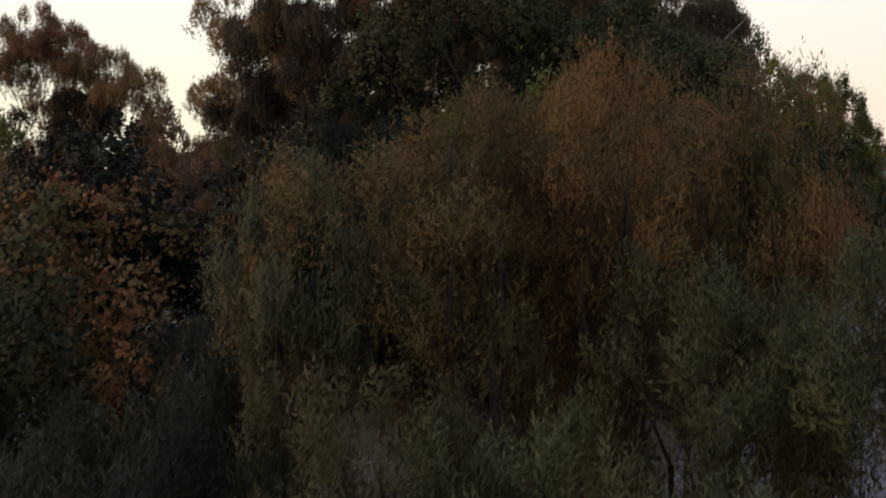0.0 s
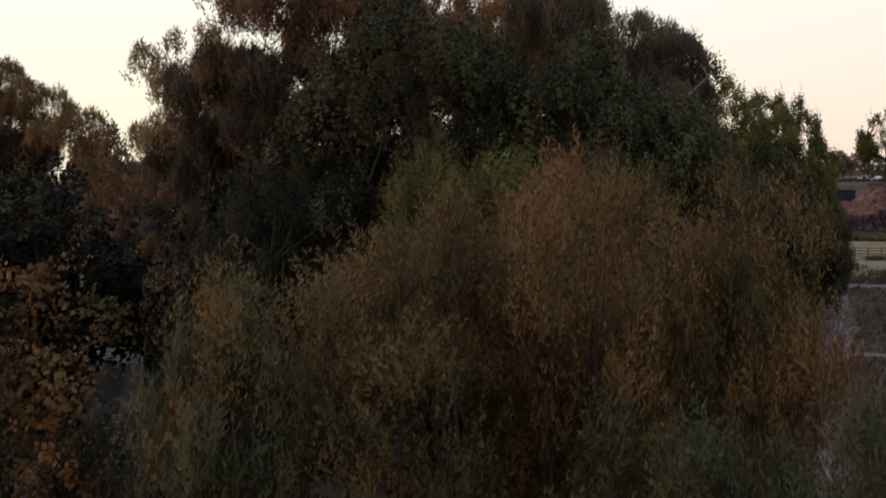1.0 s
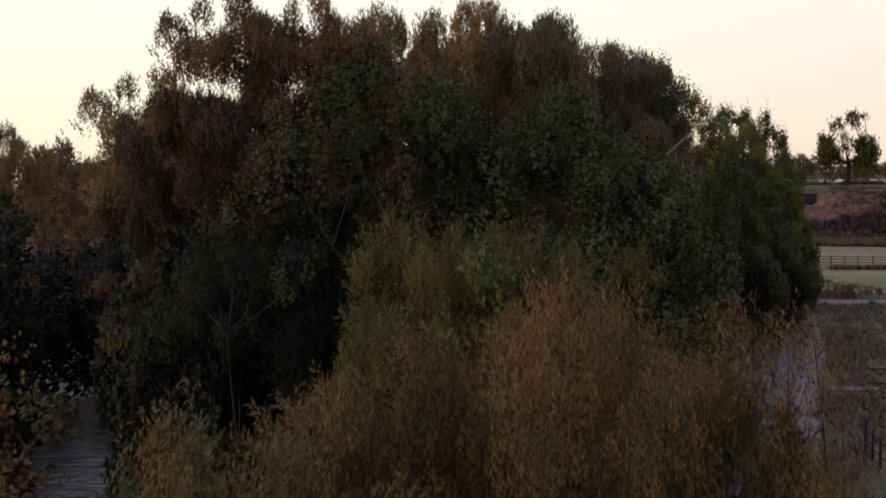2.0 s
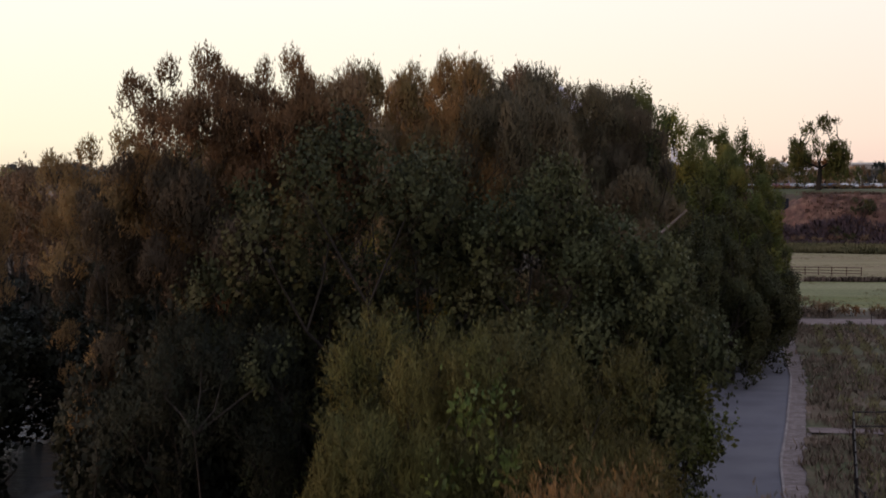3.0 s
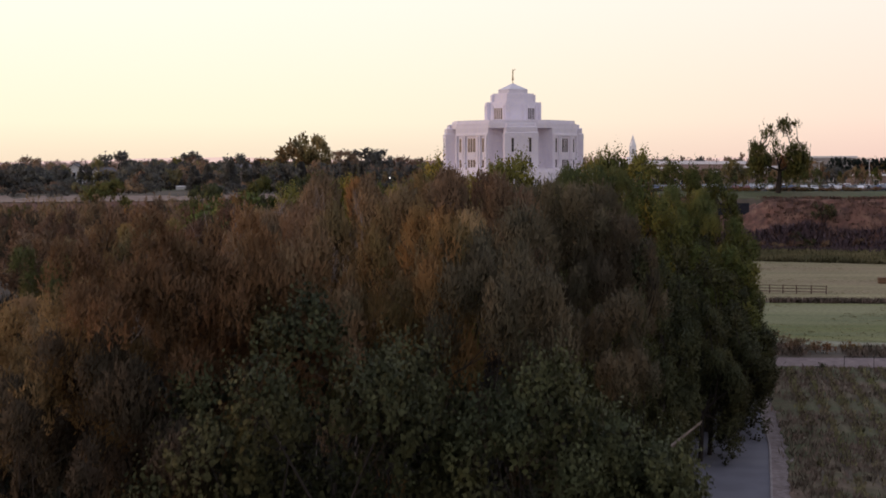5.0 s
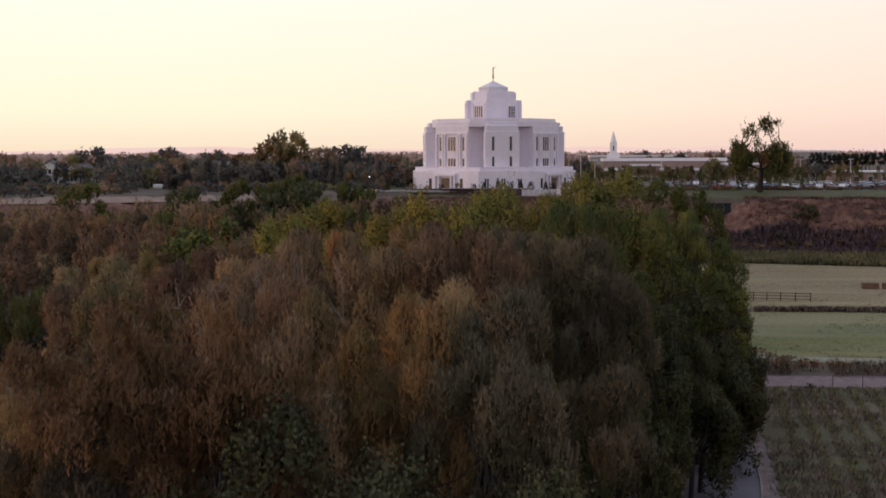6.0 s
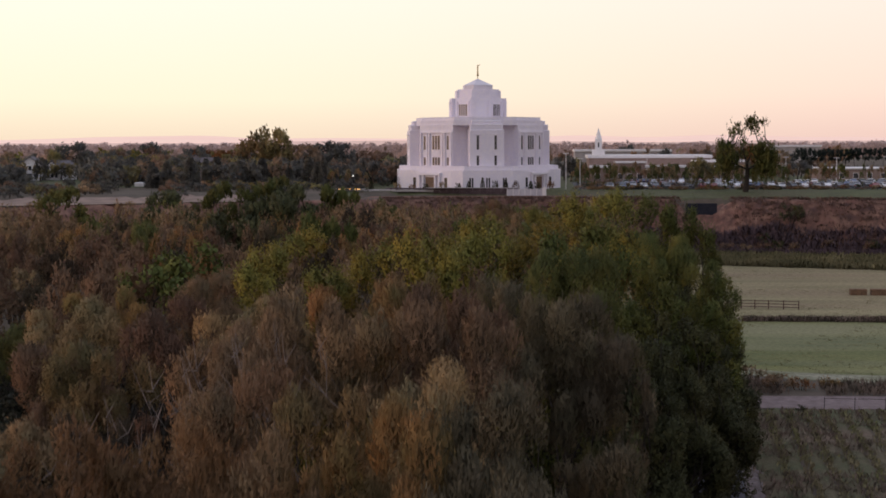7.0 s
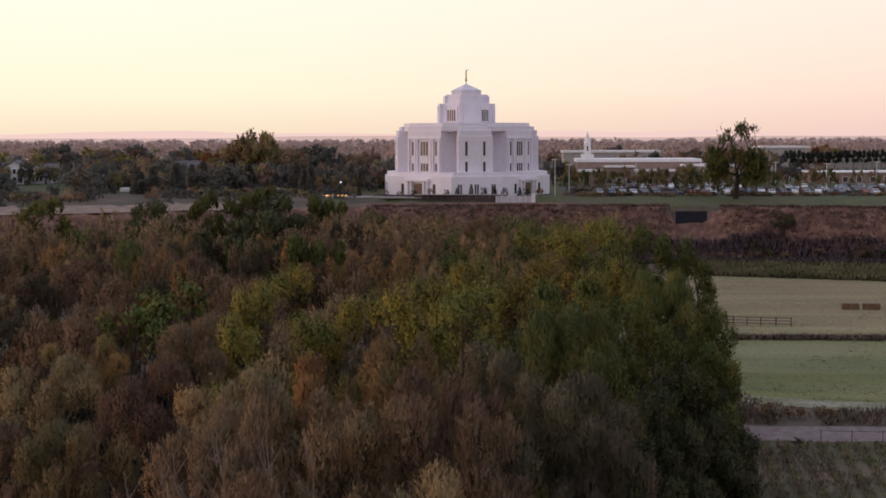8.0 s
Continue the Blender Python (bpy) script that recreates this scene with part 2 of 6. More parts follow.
ROOF_DARK = material("asphalt_shingle", (0.15, 0.13, 0.14), 0.9, (0.11, 0.10, 0.105), 1.5, bump=0.3, bump_scale=5)
ASPHALT = material("car_park_asphalt", (0.075, 0.070, 0.075), 0.9, (0.055, 0.052, 0.056), 0.4)
IRON = material("black_pipe_rail", (0.018, 0.016, 0.018), 0.6, (0.03, 0.024, 0.022), 4.0)
TIMBER = material("weathered_timber", (0.165, 0.105, 0.080), 0.9, (0.11, 0.072, 0.056), 3.0, bump=0.3, bump_scale=10)
HAYM = material("hay", (0.19, 0.115, 0.070), 0.95, (0.13, 0.08, 0.05), 2.5, bump=0.7, bump_scale=8)
KERBM = material("kerb_worn_concrete", (0.27, 0.23, 0.225), 0.9, (0.18, 0.15, 0.145), 1.2, bump=0.3, bump_scale=8)
CULVERT = material("culvert_shade_steel", (0.028, 0.028, 0.038), 0.8, (0.02, 0.02, 0.03), 1.0)
TYRE = material("tyre_rubber", (0.02, 0.02, 0.02), 0.9)
RIM = material("rim_alloy", (0.45, 0.45, 0.46), 0.4, metal=0.8)
LAMPM = glow("lamp_white", (1.0, 0.93, 0.85), 2.0)
WARM = glow("lamp_warm", (1.0, 0.50, 0.12), 2.4)
REDL = material("tail_lamp_red", (0.35, 0.02, 0.02), 0.3)


# ---- mesh helpers ----
def part(name, bm, mat, parent, label=""):
    """One bmesh (or finished mesh) as ONE mesh object under a thing or part; a parent of None leaves it top-level."""
    if isinstance(bm, bmesh.types.BMesh):
        me = bpy.data.meshes.new(name)
        bm.to_mesh(me)
        bm.free()
    else:
        me = bm
    if mat and not me.materials:
        me.materials.append(mat)
    ob = new(name, me)
    if parent:
        ob.parent = parent
    return tagged(ob, label) if label else ob


def thing(name, m, label, category, group="", kind=""):
    ob = new(name)
    ob.matrix_world = m
    return tagged(ob, label, category, group, kind)


def add_box(bm, x0, x1, y0, y1, z0, z1, bevel=0.0):
    vs = bmesh.ops.create_cube(bm, size=1)["verts"]
    for v in vs:
        v.co = Vector(((x0 + x1) / 2 + v.co.x * (x1 - x0), (y0 + y1) / 2 + v.co.y * (y1 - y0), (z0 + z1) / 2 + v.co.z * (z1 - z0)))
    if bevel:
        es = list({e for v in vs for e in v.link_edges})
        bmesh.ops.bevel(bm, geom=es, offset=bevel, segments=2, affect="EDGES", profile=0.6)
    return bm


def box(*a, bevel=0.0):
    return add_box(bmesh.new(), *a, bevel=bevel)


def add_rod(bm, a, b, r0, r1=None, sides=7):
    """A tapered round rod from a to b."""
    a, b = Vector(a), Vector(b)
    r1 = r0 if r1 is None else r1
    d = (b - a).normalized()
    u = d.orthogonal().normalized()
    w = d.cross(u)
    rings = []
    for p, r in ((a, r0), (b, r1)):
        rings.append([bm.verts.new(p + (u * math.cos(k * math.tau / sides) + w * math.sin(k * math.tau / sides)) * r) for k in range(sides)])
    for k in range(sides):
        bm.faces.new((rings[0][k], rings[0][(k + 1) % sides], rings[1][(k + 1) % sides], rings[1][k]))
    bm.faces.new(rings[0][::-1])
    bm.faces.new(rings[1])
    return bm


def rod(a, b, r0, r1=None, sides=8):
    return add_rod(bmesh.new(), a, b, r0, r1, sides)


def add_prism(bm, poly, z0, z1, top=None):
    """A prism over a plan polygon; top gives the upper polygon where it tapers."""
    top = top or poly
    lo = [bm.verts.new((x, y, z0)) for x, y in poly]
    hi = [bm.verts.new((x, y, z1)) for x, y in top]
    n = len(poly)
    for k in range(n):
        bm.faces.new((lo[k], lo[(k + 1) % n], hi[(k + 1) % n], hi[k]))
    bm.faces.new(lo[::-1])
    bm.faces.new(hi)
    return bm


def quads_mesh(name, verts):
    """A mesh of loose faces from an array (n, corners, 3)."""
    n, k = verts.shape[:2]
    me = bpy.data.meshes.new(name)
    me.vertices.add(n * k)
    me.vertices.foreach_set("co", np.asarray(verts, np.float32).reshape(-1))
    me.loops.add(n * k)
    me.loops.foreach_set("vertex_index", np.arange(n * k, dtype=np.int32))
    me.polygons.add(n)
    me.polygons.foreach_set("loop_start", np.arange(0, n * k, k, dtype=np.int32))
    me.update(calc_edges=True)
    return me


def unit(v):
    return v / np.maximum(np.linalg.norm(v, axis=-1, keepdims=True), 1e-9)


def leaves(rng, centre, way, length, width, blade=False):
    """Leaves, diamonds or narrow blades: each starts at centre, points along way, and is turned at random about it."""
    n = len(centre)
    way = unit(way)
    across = unit(np.cross(way, rng.normal(size=(n, 3))))
    lift = np.cross(across, way) * (rng.uniform(-0.15, 0.15, (n, 1)) * length[:, None])
    tip = centre + way * length[:, None]
    mid = centre + way * (length * 0.45)[:, None] + lift
    half = across * (width / 2)[:, None]
    if blade:
        return np.stack([centre - half, centre + half, tip + lift], 1)
    return np.stack([centre, mid + half, tip, mid - half], 1)


# ---- terrain ----
BROW = [(-600, 150), (-300, 205), (-150, 258), (-86, 286), (-50, 306), (-20, 320), (20, 323), (60, 321), (100, 313), (160, 303), (400, 290), (900, 280)]
RIVER = [(16, -14), (9, 12), (3, 30), (-2.5, 43), (-8.5, 55), (-14, 66), (-24, 80), (-42, 98), (-70, 118), (-130, 140), (-300, 160)]
ROAD = [(26.0, -40), (25.4, -10), (24.6, 15), (24.9, 40), (27.1, 62.8), (28.6, 72.7), (31.4, 93.2), (35.0, 133.5), (35.6, 150), (33, 172), (26, 195)]


def along(line, v, axis=0):
    pts = sorted(line, key=lambda p: p[axis])
    return float(np.interp(v, [p[axis] for p in pts], [p[1 - axis] for p in pts]))


def to_river(x, y):
    best = 1e9
    for (ax, ay), (bx, by) in zip(RIVER, RIVER[1:]):
        dx, dy = bx - ax, by - ay
        t = min(1, max(0, ((x - ax) * dx + (y - ay) * dy) / (dx * dx + dy * dy)))
        best = min(best, math.hypot(x - ax - t * dx, y - ay - t * dy))
    return best


def smooth(a, b, v):
    t = min(1, max(0, (v - a) / (b - a)))
    return t * t * (3 - 2 * t)


def height(x, y):
    brow = along(BROW, x) + (1.6 * noise.noise(Vector((x * 0.13, 1, 0))) + 0.7 * noise.noise(Vector((x * 0.4, 2, 0))) if x > -20 else 0)
    z = 12.3 * smooth(brow - 12, brow + 0.5, y) + 1.2 * (smooth(brow + 19.2, brow + 21.2, y) if -26 < x < 30 else smooth(brow + 4, brow + 30, y))
    ramp = 12.3 * smooth(brow - 12, brow + 0.5, y)
    if 0.5 < ramp < 12.0:
        z += 1.1 * noise.noise(Vector((x * 0.11, y * 0.16, 3))) + 0.5 * noise.noise(Vector((x * 0.33, y * 0.4, 9)))
    # the cut through the brow, with a culvert in it
    if 50 < x < 64 and brow - 13 < y < brow + 6:
        z -= 3.6 * smooth(50, 52, x) * (1 - smooth(59.5, 62.5, x)) * (1 - smooth(brow + 0.5, brow + 5, y)) * smooth(brow - 9, brow - 3, y)
    if x < 15 and y < brow - 14:
        z += 0.25 * noise.noise(Vector((x * 0.12, y * 0.12, 0)))
        d = to_river(x, y)
        z -= 2.2 * (1 - smooth(2.0, 4.6, d))
    return z


def spaced(stops):
    """Coordinates with a spacing that changes from stretch to stretch: (from, step), ..., (end, 0)."""
    v = []
    for (a, step), (b, _) in zip(stops, stops[1:]):
        v += list(np.arange(a, b - step * 0.3, step))
    return v + [stops[-1][0]]


def build_ground():
    xs = spaced([(-4200, 400), (-600, 40), (-160, 8), (-40, 1.6), (40, 3), (116, 10), (200, 50), (600, 400), (4200, 0)])
    ys = spaced([(-400, 40), (-40, 4), (-8, 1.6), (80, 4), (224, 3), (290, 1.1), (335, 5), (380, 40), (700, 200), (1500, 500), (4600, 0)])
    nx, ny = len(xs), len(ys)
    verts = [(x, y, height(x, y)) for y in ys for x in xs]
    faces = [(j * nx + i, j * nx + i + 1, (j + 1) * nx + i + 1, (j + 1) * nx + i) for j in range(ny - 1) for i in range(nx - 1)]
    me = bpy.data.meshes.new("ground")
    me.from_pydata(verts, [], faces)
    for m in (GROUND, BLUFFM, LAWN):
        me.materials.append(m)
    pick = []
    for j in range(ny - 1):
        for i in range(nx - 1):
            x, y = (xs[i] + xs[i + 1]) / 2, (ys[j] + ys[j + 1]) / 2
            b = along(BROW, x)
            pick.append(1 if b - 13 < y < b + 1.5 else 2 if b + 4 < y < 520 and -300 < x < 200 and not (-28 < x < 30 and y < 341) and (x > -34 or y > b + 88) else 0)
    me.polygons.foreach_set("material_index", pick)
    me.polygons.foreach_set("use_smooth", [True] * len(pick))
    return tagged(new("ground", me), "brown earth flood plain with a grassy bluff behind it", "ground", kind="structure")


build_ground()


def sheet(name, mat, left, right, ys, z, label, category="ground"):
    """A flat strip laid over the ground: left(y) and right(y) give its edges."""
    bm = bmesh.new()
    rows = []
    for y in ys:
        a, b = left(y), right(y)
        rows.append([bm.verts.new((a + (b - a) * k / 4, y, z)) for k in range(5)])
    for r, s in zip(rows, rows[1:]):
        for k in range(len(r) - 1):
            bm.faces.new((r[k], r[k + 1], s[k + 1], s[k]))
    ob = part(name, bm, mat, None)
    return tagged(ob, label, category, kind="structure")


def wob(y, s, a=0.5):
    return a * noise.noise(Vector((y * 0.21, s, 0))) + a * 0.5 * noise.noise(Vector((y * 0.9, s, 4)))


def road_right(y):
    return along(ROAD, y, 1)


yr = list(np.arange(-40, 196, 2.0))
sheet("road", ROADM, lambda y: road_right(y) - 5.6 + wob(y, 1, 0.12), lambda y: road_right(y) + wob(y, 2, 0.08), yr, 0.06, "worn grey asphalt lane beside the trees", "road")
sheet("pavement", SHOULDER, lambda y: road_right(y) - 0.3, lambda y: road_right(y) + 1.45 + wob(y * 2, 3, 0.6), yr, 0.05, "pale gravel shoulder along the lane", "shoulder")


def kerb():
    bm = bmesh.new()
    prev = None
    for y in np.arange(20, 132, 2.0):
        x = road_right(y) + 0.02
        ring = [bm.verts.new((x + dx, y, z)) for dx, z in ((0, 0.02), (0.02, 0.13), (0.13, 0.14), (0.17, 0.02))]
        if prev:
            for k in range(3):
                bm.faces.new((prev[k], prev[k + 1], ring[k + 1], ring[k]))
        prev = ring
    ob = part("kerb", bm, KERBM, None)
    tagged(ob, "thin pale concrete kerb along the lane", "kerb", kind="structure")


kerb()


def field(name, mat, x0, x1, ya, yb, z, label, cat="field"):
    bm = bmesh.new()
    xs_ = np.linspace(x0, x1, 30)
    lo = [bm.verts.new((x, ya(x), z)) for x in xs_]
    hi = [bm.verts.new((x, yb(x), z)) for x in xs_]
    for k in range(29):
        bm.faces.new((lo[k], lo[k + 1], hi[k + 1], hi[k]))
    return tagged(part(name, bm, mat, None), label, cat, kind="structure")


field("dirt_track", DIRT, 36, 170, lambda x: 131.2 + wob(x, 1), lambda x: 137.4 + 0.02 * (x - 40) + wob(x, 2), 0.05, "pale dirt farm track crossing the fields", "track")
field("side_path", DIRT, 29.8, 75, lambda x: 70.6 + wob(x, 7, 0.4), lambda x: 72.3 + wob(x, 8, 0.4), 0.16, "narrow pale dirt path off the lane", "path")
# pale strip: frost, and the mist over the field put into its colour
field("frosted_verge", FROST_MIST, 39, 170, lambda x: 144 + 6 * math.exp(-(x - 39) / 7) + wob(x, 5, 1.2), lambda x: 149 + 6 * math.exp(-(x - 39) / 7) + wob(x, 6, 1.5), 0.05, "pale frosted grass with painted mist at the field's edge", "grass")
field("green_field", GRASS_G, 34, 190, lambda x: 146 + 6 * math.exp(-(x - 39) / 7) + wob(x, 5, 1.2), lambda x: 193.5, 0.03, "green mown grass field", "field")
field("stubble_field", GRASS_P, 30, 210, lambda x: 195, lambda x: 281 - 0.3 * (x - 54), 0.03, "pale dry stubble field", "field")


def river_water():
    bm = bmesh.new()
    prev = None
    for (ax, ay), (bx, by) in zip(RIVER, RIVER[1:]):
        d = Vector((bx - ax, by - ay)).normalized()
        for t in (0, 0.5):
            c = Vector((ax + (bx - ax) * t, ay + (by - ay) * t))
            nrm = Vector((-d.y, d.x)) * 5.0
            row = (bm.verts.new((c.x - nrm.x, c.y - nrm.y, -0.75)), bm.verts.new((c.x + nrm.x, c.y + nrm.y, -0.75)))
            if prev:
                bm.faces.new((prev[0], row[0], row[1], prev[1]))
            prev = row
    tagged(part("water", bm, WATER, None), "shallow rippled river reflecting the pale sky", "water", kind="structure")


river_water()


def faced(q, out_way):
    """Turn each leaf's upper face outwards and to the open southern side."""
    face = np.cross(q[:, 1] - q[:, 0], q[:, 2] - q[:, 0])
    back = (face * (out_way + np.array([0, -1.6, 0.2]))).sum(1) < 0
    q[back] = q[back][:, ::-1]
    return q


# ---- grasses ----
def tufts(name, mat, pts, tall, wide, blades, label, seed, spread=0.35):
    """Grass and weeds: a spray of narrow blades at each point; one object of kind stuff."""
    rng = np.random.default_rng(seed)
    p = np.repeat(np.asarray(pts, float), blades, 0)
    n = len(p)
    p[:, :2] += rng.normal(0, spread, (n, 2))
    way = np.stack([rng.normal(0, 0.35, n), rng.normal(0, 0.35, n), np.ones(n)], 1)
    h = tall * rng.uniform(0.5, 1.15, n)
    me = quads_mesh(name, faced(leaves(rng, p, way, h, wide * rng.uniform(0.6, 1.4, n)), np.zeros((n, 3))))
    me.polygons.foreach_set("use_smooth", np.ones(n, bool))
    me.normals_split_custom_set_from_vertices(np.repeat(unit(np.array([0, 0, 1.0]) + rng.normal(0, 0.3, (n, 3))), 4, 0).tolist())
    tagged(part(name, me, mat, None), label, "grass", kind="stuff")


rg = np.random.default_rng(11)


def scatter(n, fx, fy, z=0.0):
    return [(fx(rg.random()), fy(rg.random()), z) for _ in range(n)]


def patchy(pts, size, cut, seed=0):
    return [p for p in pts if noise.noise(Vector((p[0] / size, p[1] / size, seed))) > cut]


def wedge(n, y0, y1, x_left, half=0.42, power=1.0):
    """Points in the open country to the right of a line, in a band that widens with distance."""
    pts = []
    for _ in range(n):
        y = y0 + (y1 - y0) * rg.random() ** power
        a = x_left(y)
        pts.append((a + (max(8, 17 + half * y + 12 - a)) * rg.random(), y, 0.0))
    return pts


SLANT = 0.105


def furrows():
    """Weedy field with low ridges that run slantwise to the lane."""
    xs_, ys_ = np.arange(25, 86, 0.44), np.arange(38, 131.3, 0.8)
    def z(x, y):
        u = (x - SLANT * (y - 60)) * math.tau / 1.75
        return 0.02 + 0.11 * math.sin(u + 0.9 * noise.noise(Vector((x * 0.2, y * 0.1, 0)))) * smooth(1.0, 5.0, x - road_right(y)) + 0.07 * noise.noise(Vector((x * 0.7, y * 0.7, 3))) + 0.05
    verts = [(max(x, road_right(y) + 1.2 + 0.4 * noise.noise(Vector((0, y * 0.8, 2)))), y, z(x, y)) for y in ys_ for x in xs_]
    nx = len(xs_)
    faces = [(j * nx + i, j * nx + i + 1, (j + 1) * nx + i + 1, (j + 1) * nx + i) for j in range(len(ys_) - 1) for i in range(nx - 1) if xs_[i] > road_right(ys_[j]) - 0.2]
    me = bpy.data.meshes.new("furrowed_field")
    me.from_pydata(verts, [], faces)
    me.polygons.foreach_set("use_smooth", np.ones(len(faces), bool))
    tagged(part("furrowed_field", me, FURROW, None), "weedy olive-brown field with low ridges beside the lane", "field", kind="structure")


furrows()
rows = []
for k in range(40):
    c = 22 + k * 1.75 + 0.44
    for y in np.arange(40, 130, 0.8):
        x = c + SLANT * (y - 60) + wob(y + 40 * k, k, 0.3)
        if road_right(y) + 3.4 < x < 22 + 0.46 * y and not 70.2 < y < 72.8:
            rows.append((x, y, 0.05))
rows = patchy(rows, 9, -0.55)
tufts("crop_rows", GREENWEED, rows, 0.42, 0.15, 12, "rows of low green and brown weeds in the field", 1, 0.22)
tufts("roadside_weeds", WEED, patchy(wedge(3600, 40, 130, lambda y: road_right(y) + 1.4, 0.25), 7, -0.2, 5), 0.60, 0.09, 8, "dry brown weeds beside the lane", 2)
tufts("verge_weeds", WEED, [p for p in scatter(900, lambda r: 37 + 55 * r, lambda r: 138.2 + 6.5 * r) if noise.noise(Vector((p[0] / 8, 2, 0))) > -0.25], 0.9, 0.12, 8, "brown weeds along the farm track", 3)
tufts("hedge_strip", WEED, scatter(1400, lambda r: 46 + 70 * r, lambda r: 193.3 + 1.8 * r), 0.9, 0.13, 8, "dark strip of rank weeds between the fields", 4)
tufts("reed_strip", REED, [(x, 281 - 0.3 * (x - 54) + r * 30, 0.0) for x, r in ((48 + 75 * rg.random(), rg.random() ** 1.5) for _ in range(4600))], 1.5, 0.30, 6, "olive tall grass below the bluff", 5, 0.5)
tufts("field_grass", REED, patchy(wedge(3000, 150, 280, lambda y: 40, 0.33), 14, 0.02, 9), 0.12, 0.20, 5, "patches of longer grass in the fields", 6)


tufts("bank_weeds", WEED, [p for p in patchy([(2 + 30 * rg.random(), -30 + 62 * rg.random(), 0.0) for _ in range(4200)], 4, -0.15, 3) if to_river(p[0], p[1]) > 5.0 and not road_right(p[1]) - 5.7 < p[0] < road_right(p[1]) + 1.2], 0.5, 0.06, 6, "dry weeds on the river bank beside the lane", 8)


def on_bluff(n):
    pts = []
    while len(pts) < n:
        x = -20 + 150 * rg.random()
        b = along(BROW, x)
        y = b - 13 + 15 * rg.random()
        if 50.5 < x < 62.5 and y > b - 8:
            continue
        pts.append((x, y, height(x, y) - 0.05))
    return pts


tufts("bluff_grass", material("bluff_grass_blades", (0.185, 0.100, 0.066), 0.9, (0.105, 0.062, 0.046), 0.25, per_island=0.3, translucent=0.2), on_bluff(4200), 0.8, 0.24, 6, "russet dry grass on the bluff", 7, 0.5)


# ---- trees ----
def lobes_for(rng, R, H, count, low, style, skirt=0.28):
    """Foliage heads of one crown, spread over a dome and thinning out below it: centres and radii."""
    c, r = [], []
    willow = style in ("willow", "thicket", "round")
    bulk = {"clump": 0.92, "willow": 1.12, "round": 1.15, "spire": 0.98, "thicket": 1.0}.get(style, 1.2)
    V = min(H * (1 - low) * 0.55, R * (1.15 if willow else 1.3))
    mid = H - V
    n = max(3, int(count * (1 - skirt)))
    for k in range(n):
        u = 1 - (k + 0.5) / n * 1.12
        a = k * 2.39996 + rng.uniform(-0.45, 0.45)
        q = math.sqrt(max(0.02, 1 - u * u))
        far = rng.uniform(0.62, 1.0) if rng.random() < 0.75 else rng.uniform(0.35, 0.65)
        size = R * rng.uniform(0.22, 0.40) * (13 / (count + 4)) ** (0.2 if style == "thicket" else 0.33) * bulk
        rz = size * {"willow": 1.55, "thicket": 1.2}.get(style, 1.1)
        lift = rng.uniform(-0.55 if style in ("willow", "clump") else -0.42, 0.12) * V
        c.append((math.cos(a) * q * far * R, math.sin(a) * q * far * R, max(rz * 0.7, min(H - rz * 0.95, mid + u * far * V * 1.06 + lift))))
        r.append((size, size, rz))
    for k in range(count - n):
        a = k * 2.39996 * 1.3 + rng.uniform(-0.5, 0.5)
        z = low * H + (mid - low * H) * rng.random() ** 0.7
        q = R * rng.uniform(0.45, 0.85)
        size = R * rng.uniform(0.24, 0.36)
        c.append((math.cos(a) * q, math.sin(a) * q, max(z, size)))
        r.append((size, size, size * 1.3))
    return np.array(c), np.array(r)


def shaded_mesh(name, q, soft):
    """Leaves as one mesh; each shades as part of its head of foliage."""
    me = quads_mesh(name, q)
    me.polygons.foreach_set("use_smooth", np.ones(len(q), bool))
    me.normals_split_custom_set_from_vertices(np.repeat(soft, q.shape[1], 0).tolist())
    return me


def plume_leaves(rng, c, r, n, L, W, H, per=5, spike=1.0):
    """Feathery heads: short upright sprays of fine blades over an uneven, broken top."""
    prob = r[:, 0] * r[:, 2] * (0.5 + 0.9 * c[:, 2] / H)
    sprays = max(8, n // per)
    k = rng.choice(len(c), sprays, p=prob / prob.sum())
    d = unit(rng.normal(size=(sprays, 3)) + np.array([0, 0, 0.55]))
    d[:, 2] = np.where(d[:, 2] < -0.45, -d[:, 2], d[:, 2])
    knobs = unit(rng.normal(size=(len(c), 12, 3)) + np.array([0, 0, 0.5]))
    lump = (knobs[k] * d[:, None]).sum(2).max(1).clip(0, 1) ** 8
    depth = (1 - 0.34 * rng.random(sprays) ** 2.2) * (0.68 + 0.36 * lump) * rng.uniform(0.86, 1.12, sprays)
    tip = c[k] + d * r[k] * depth[:, None]
    foot = c[k] - np.array([0, 0, 1.0]) * r[k][:, 2:] * 1.1
    way = unit(unit(tip - foot) * 0.9 + np.array([0, 0, 0.40 * spike]) + rng.normal(0, 0.20, (sprays, 3)))
    span = spike * L * rng.uniform(0.5, 1.8, sprays) * np.where(rng.random(sprays) < 0.14, 1.5 + 0.8 * spike, 1.0)
    w = np.repeat(way, per, 0)
    m = len(w)
    p = np.repeat(tip, per, 0) + w * (np.repeat(span, per) * np.tile(np.linspace(-0.9, 0.45, per) if spike < 1.2 else np.linspace(-0.3, 0.8, per), sprays))[:, None] + rng.normal(0, 0.16 * L, (m, 3))
    p[:, 2] = np.maximum(p[:, 2], 0.15)
    ways = unit(w + rng.normal(0, 0.42, (m, 3)))
    out_way = np.repeat(unit(d / r[k] * r.mean() + np.array([0, 0, 0.1]) + rng.normal(0, 0.10, (sprays, 3))), per, 0)
    q = faced(leaves(rng, p, ways, L * rng.uniform(0.6, 1.3, m), W * rng.uniform(0.7, 1.3, m), True), out_way)
    return q, out_way


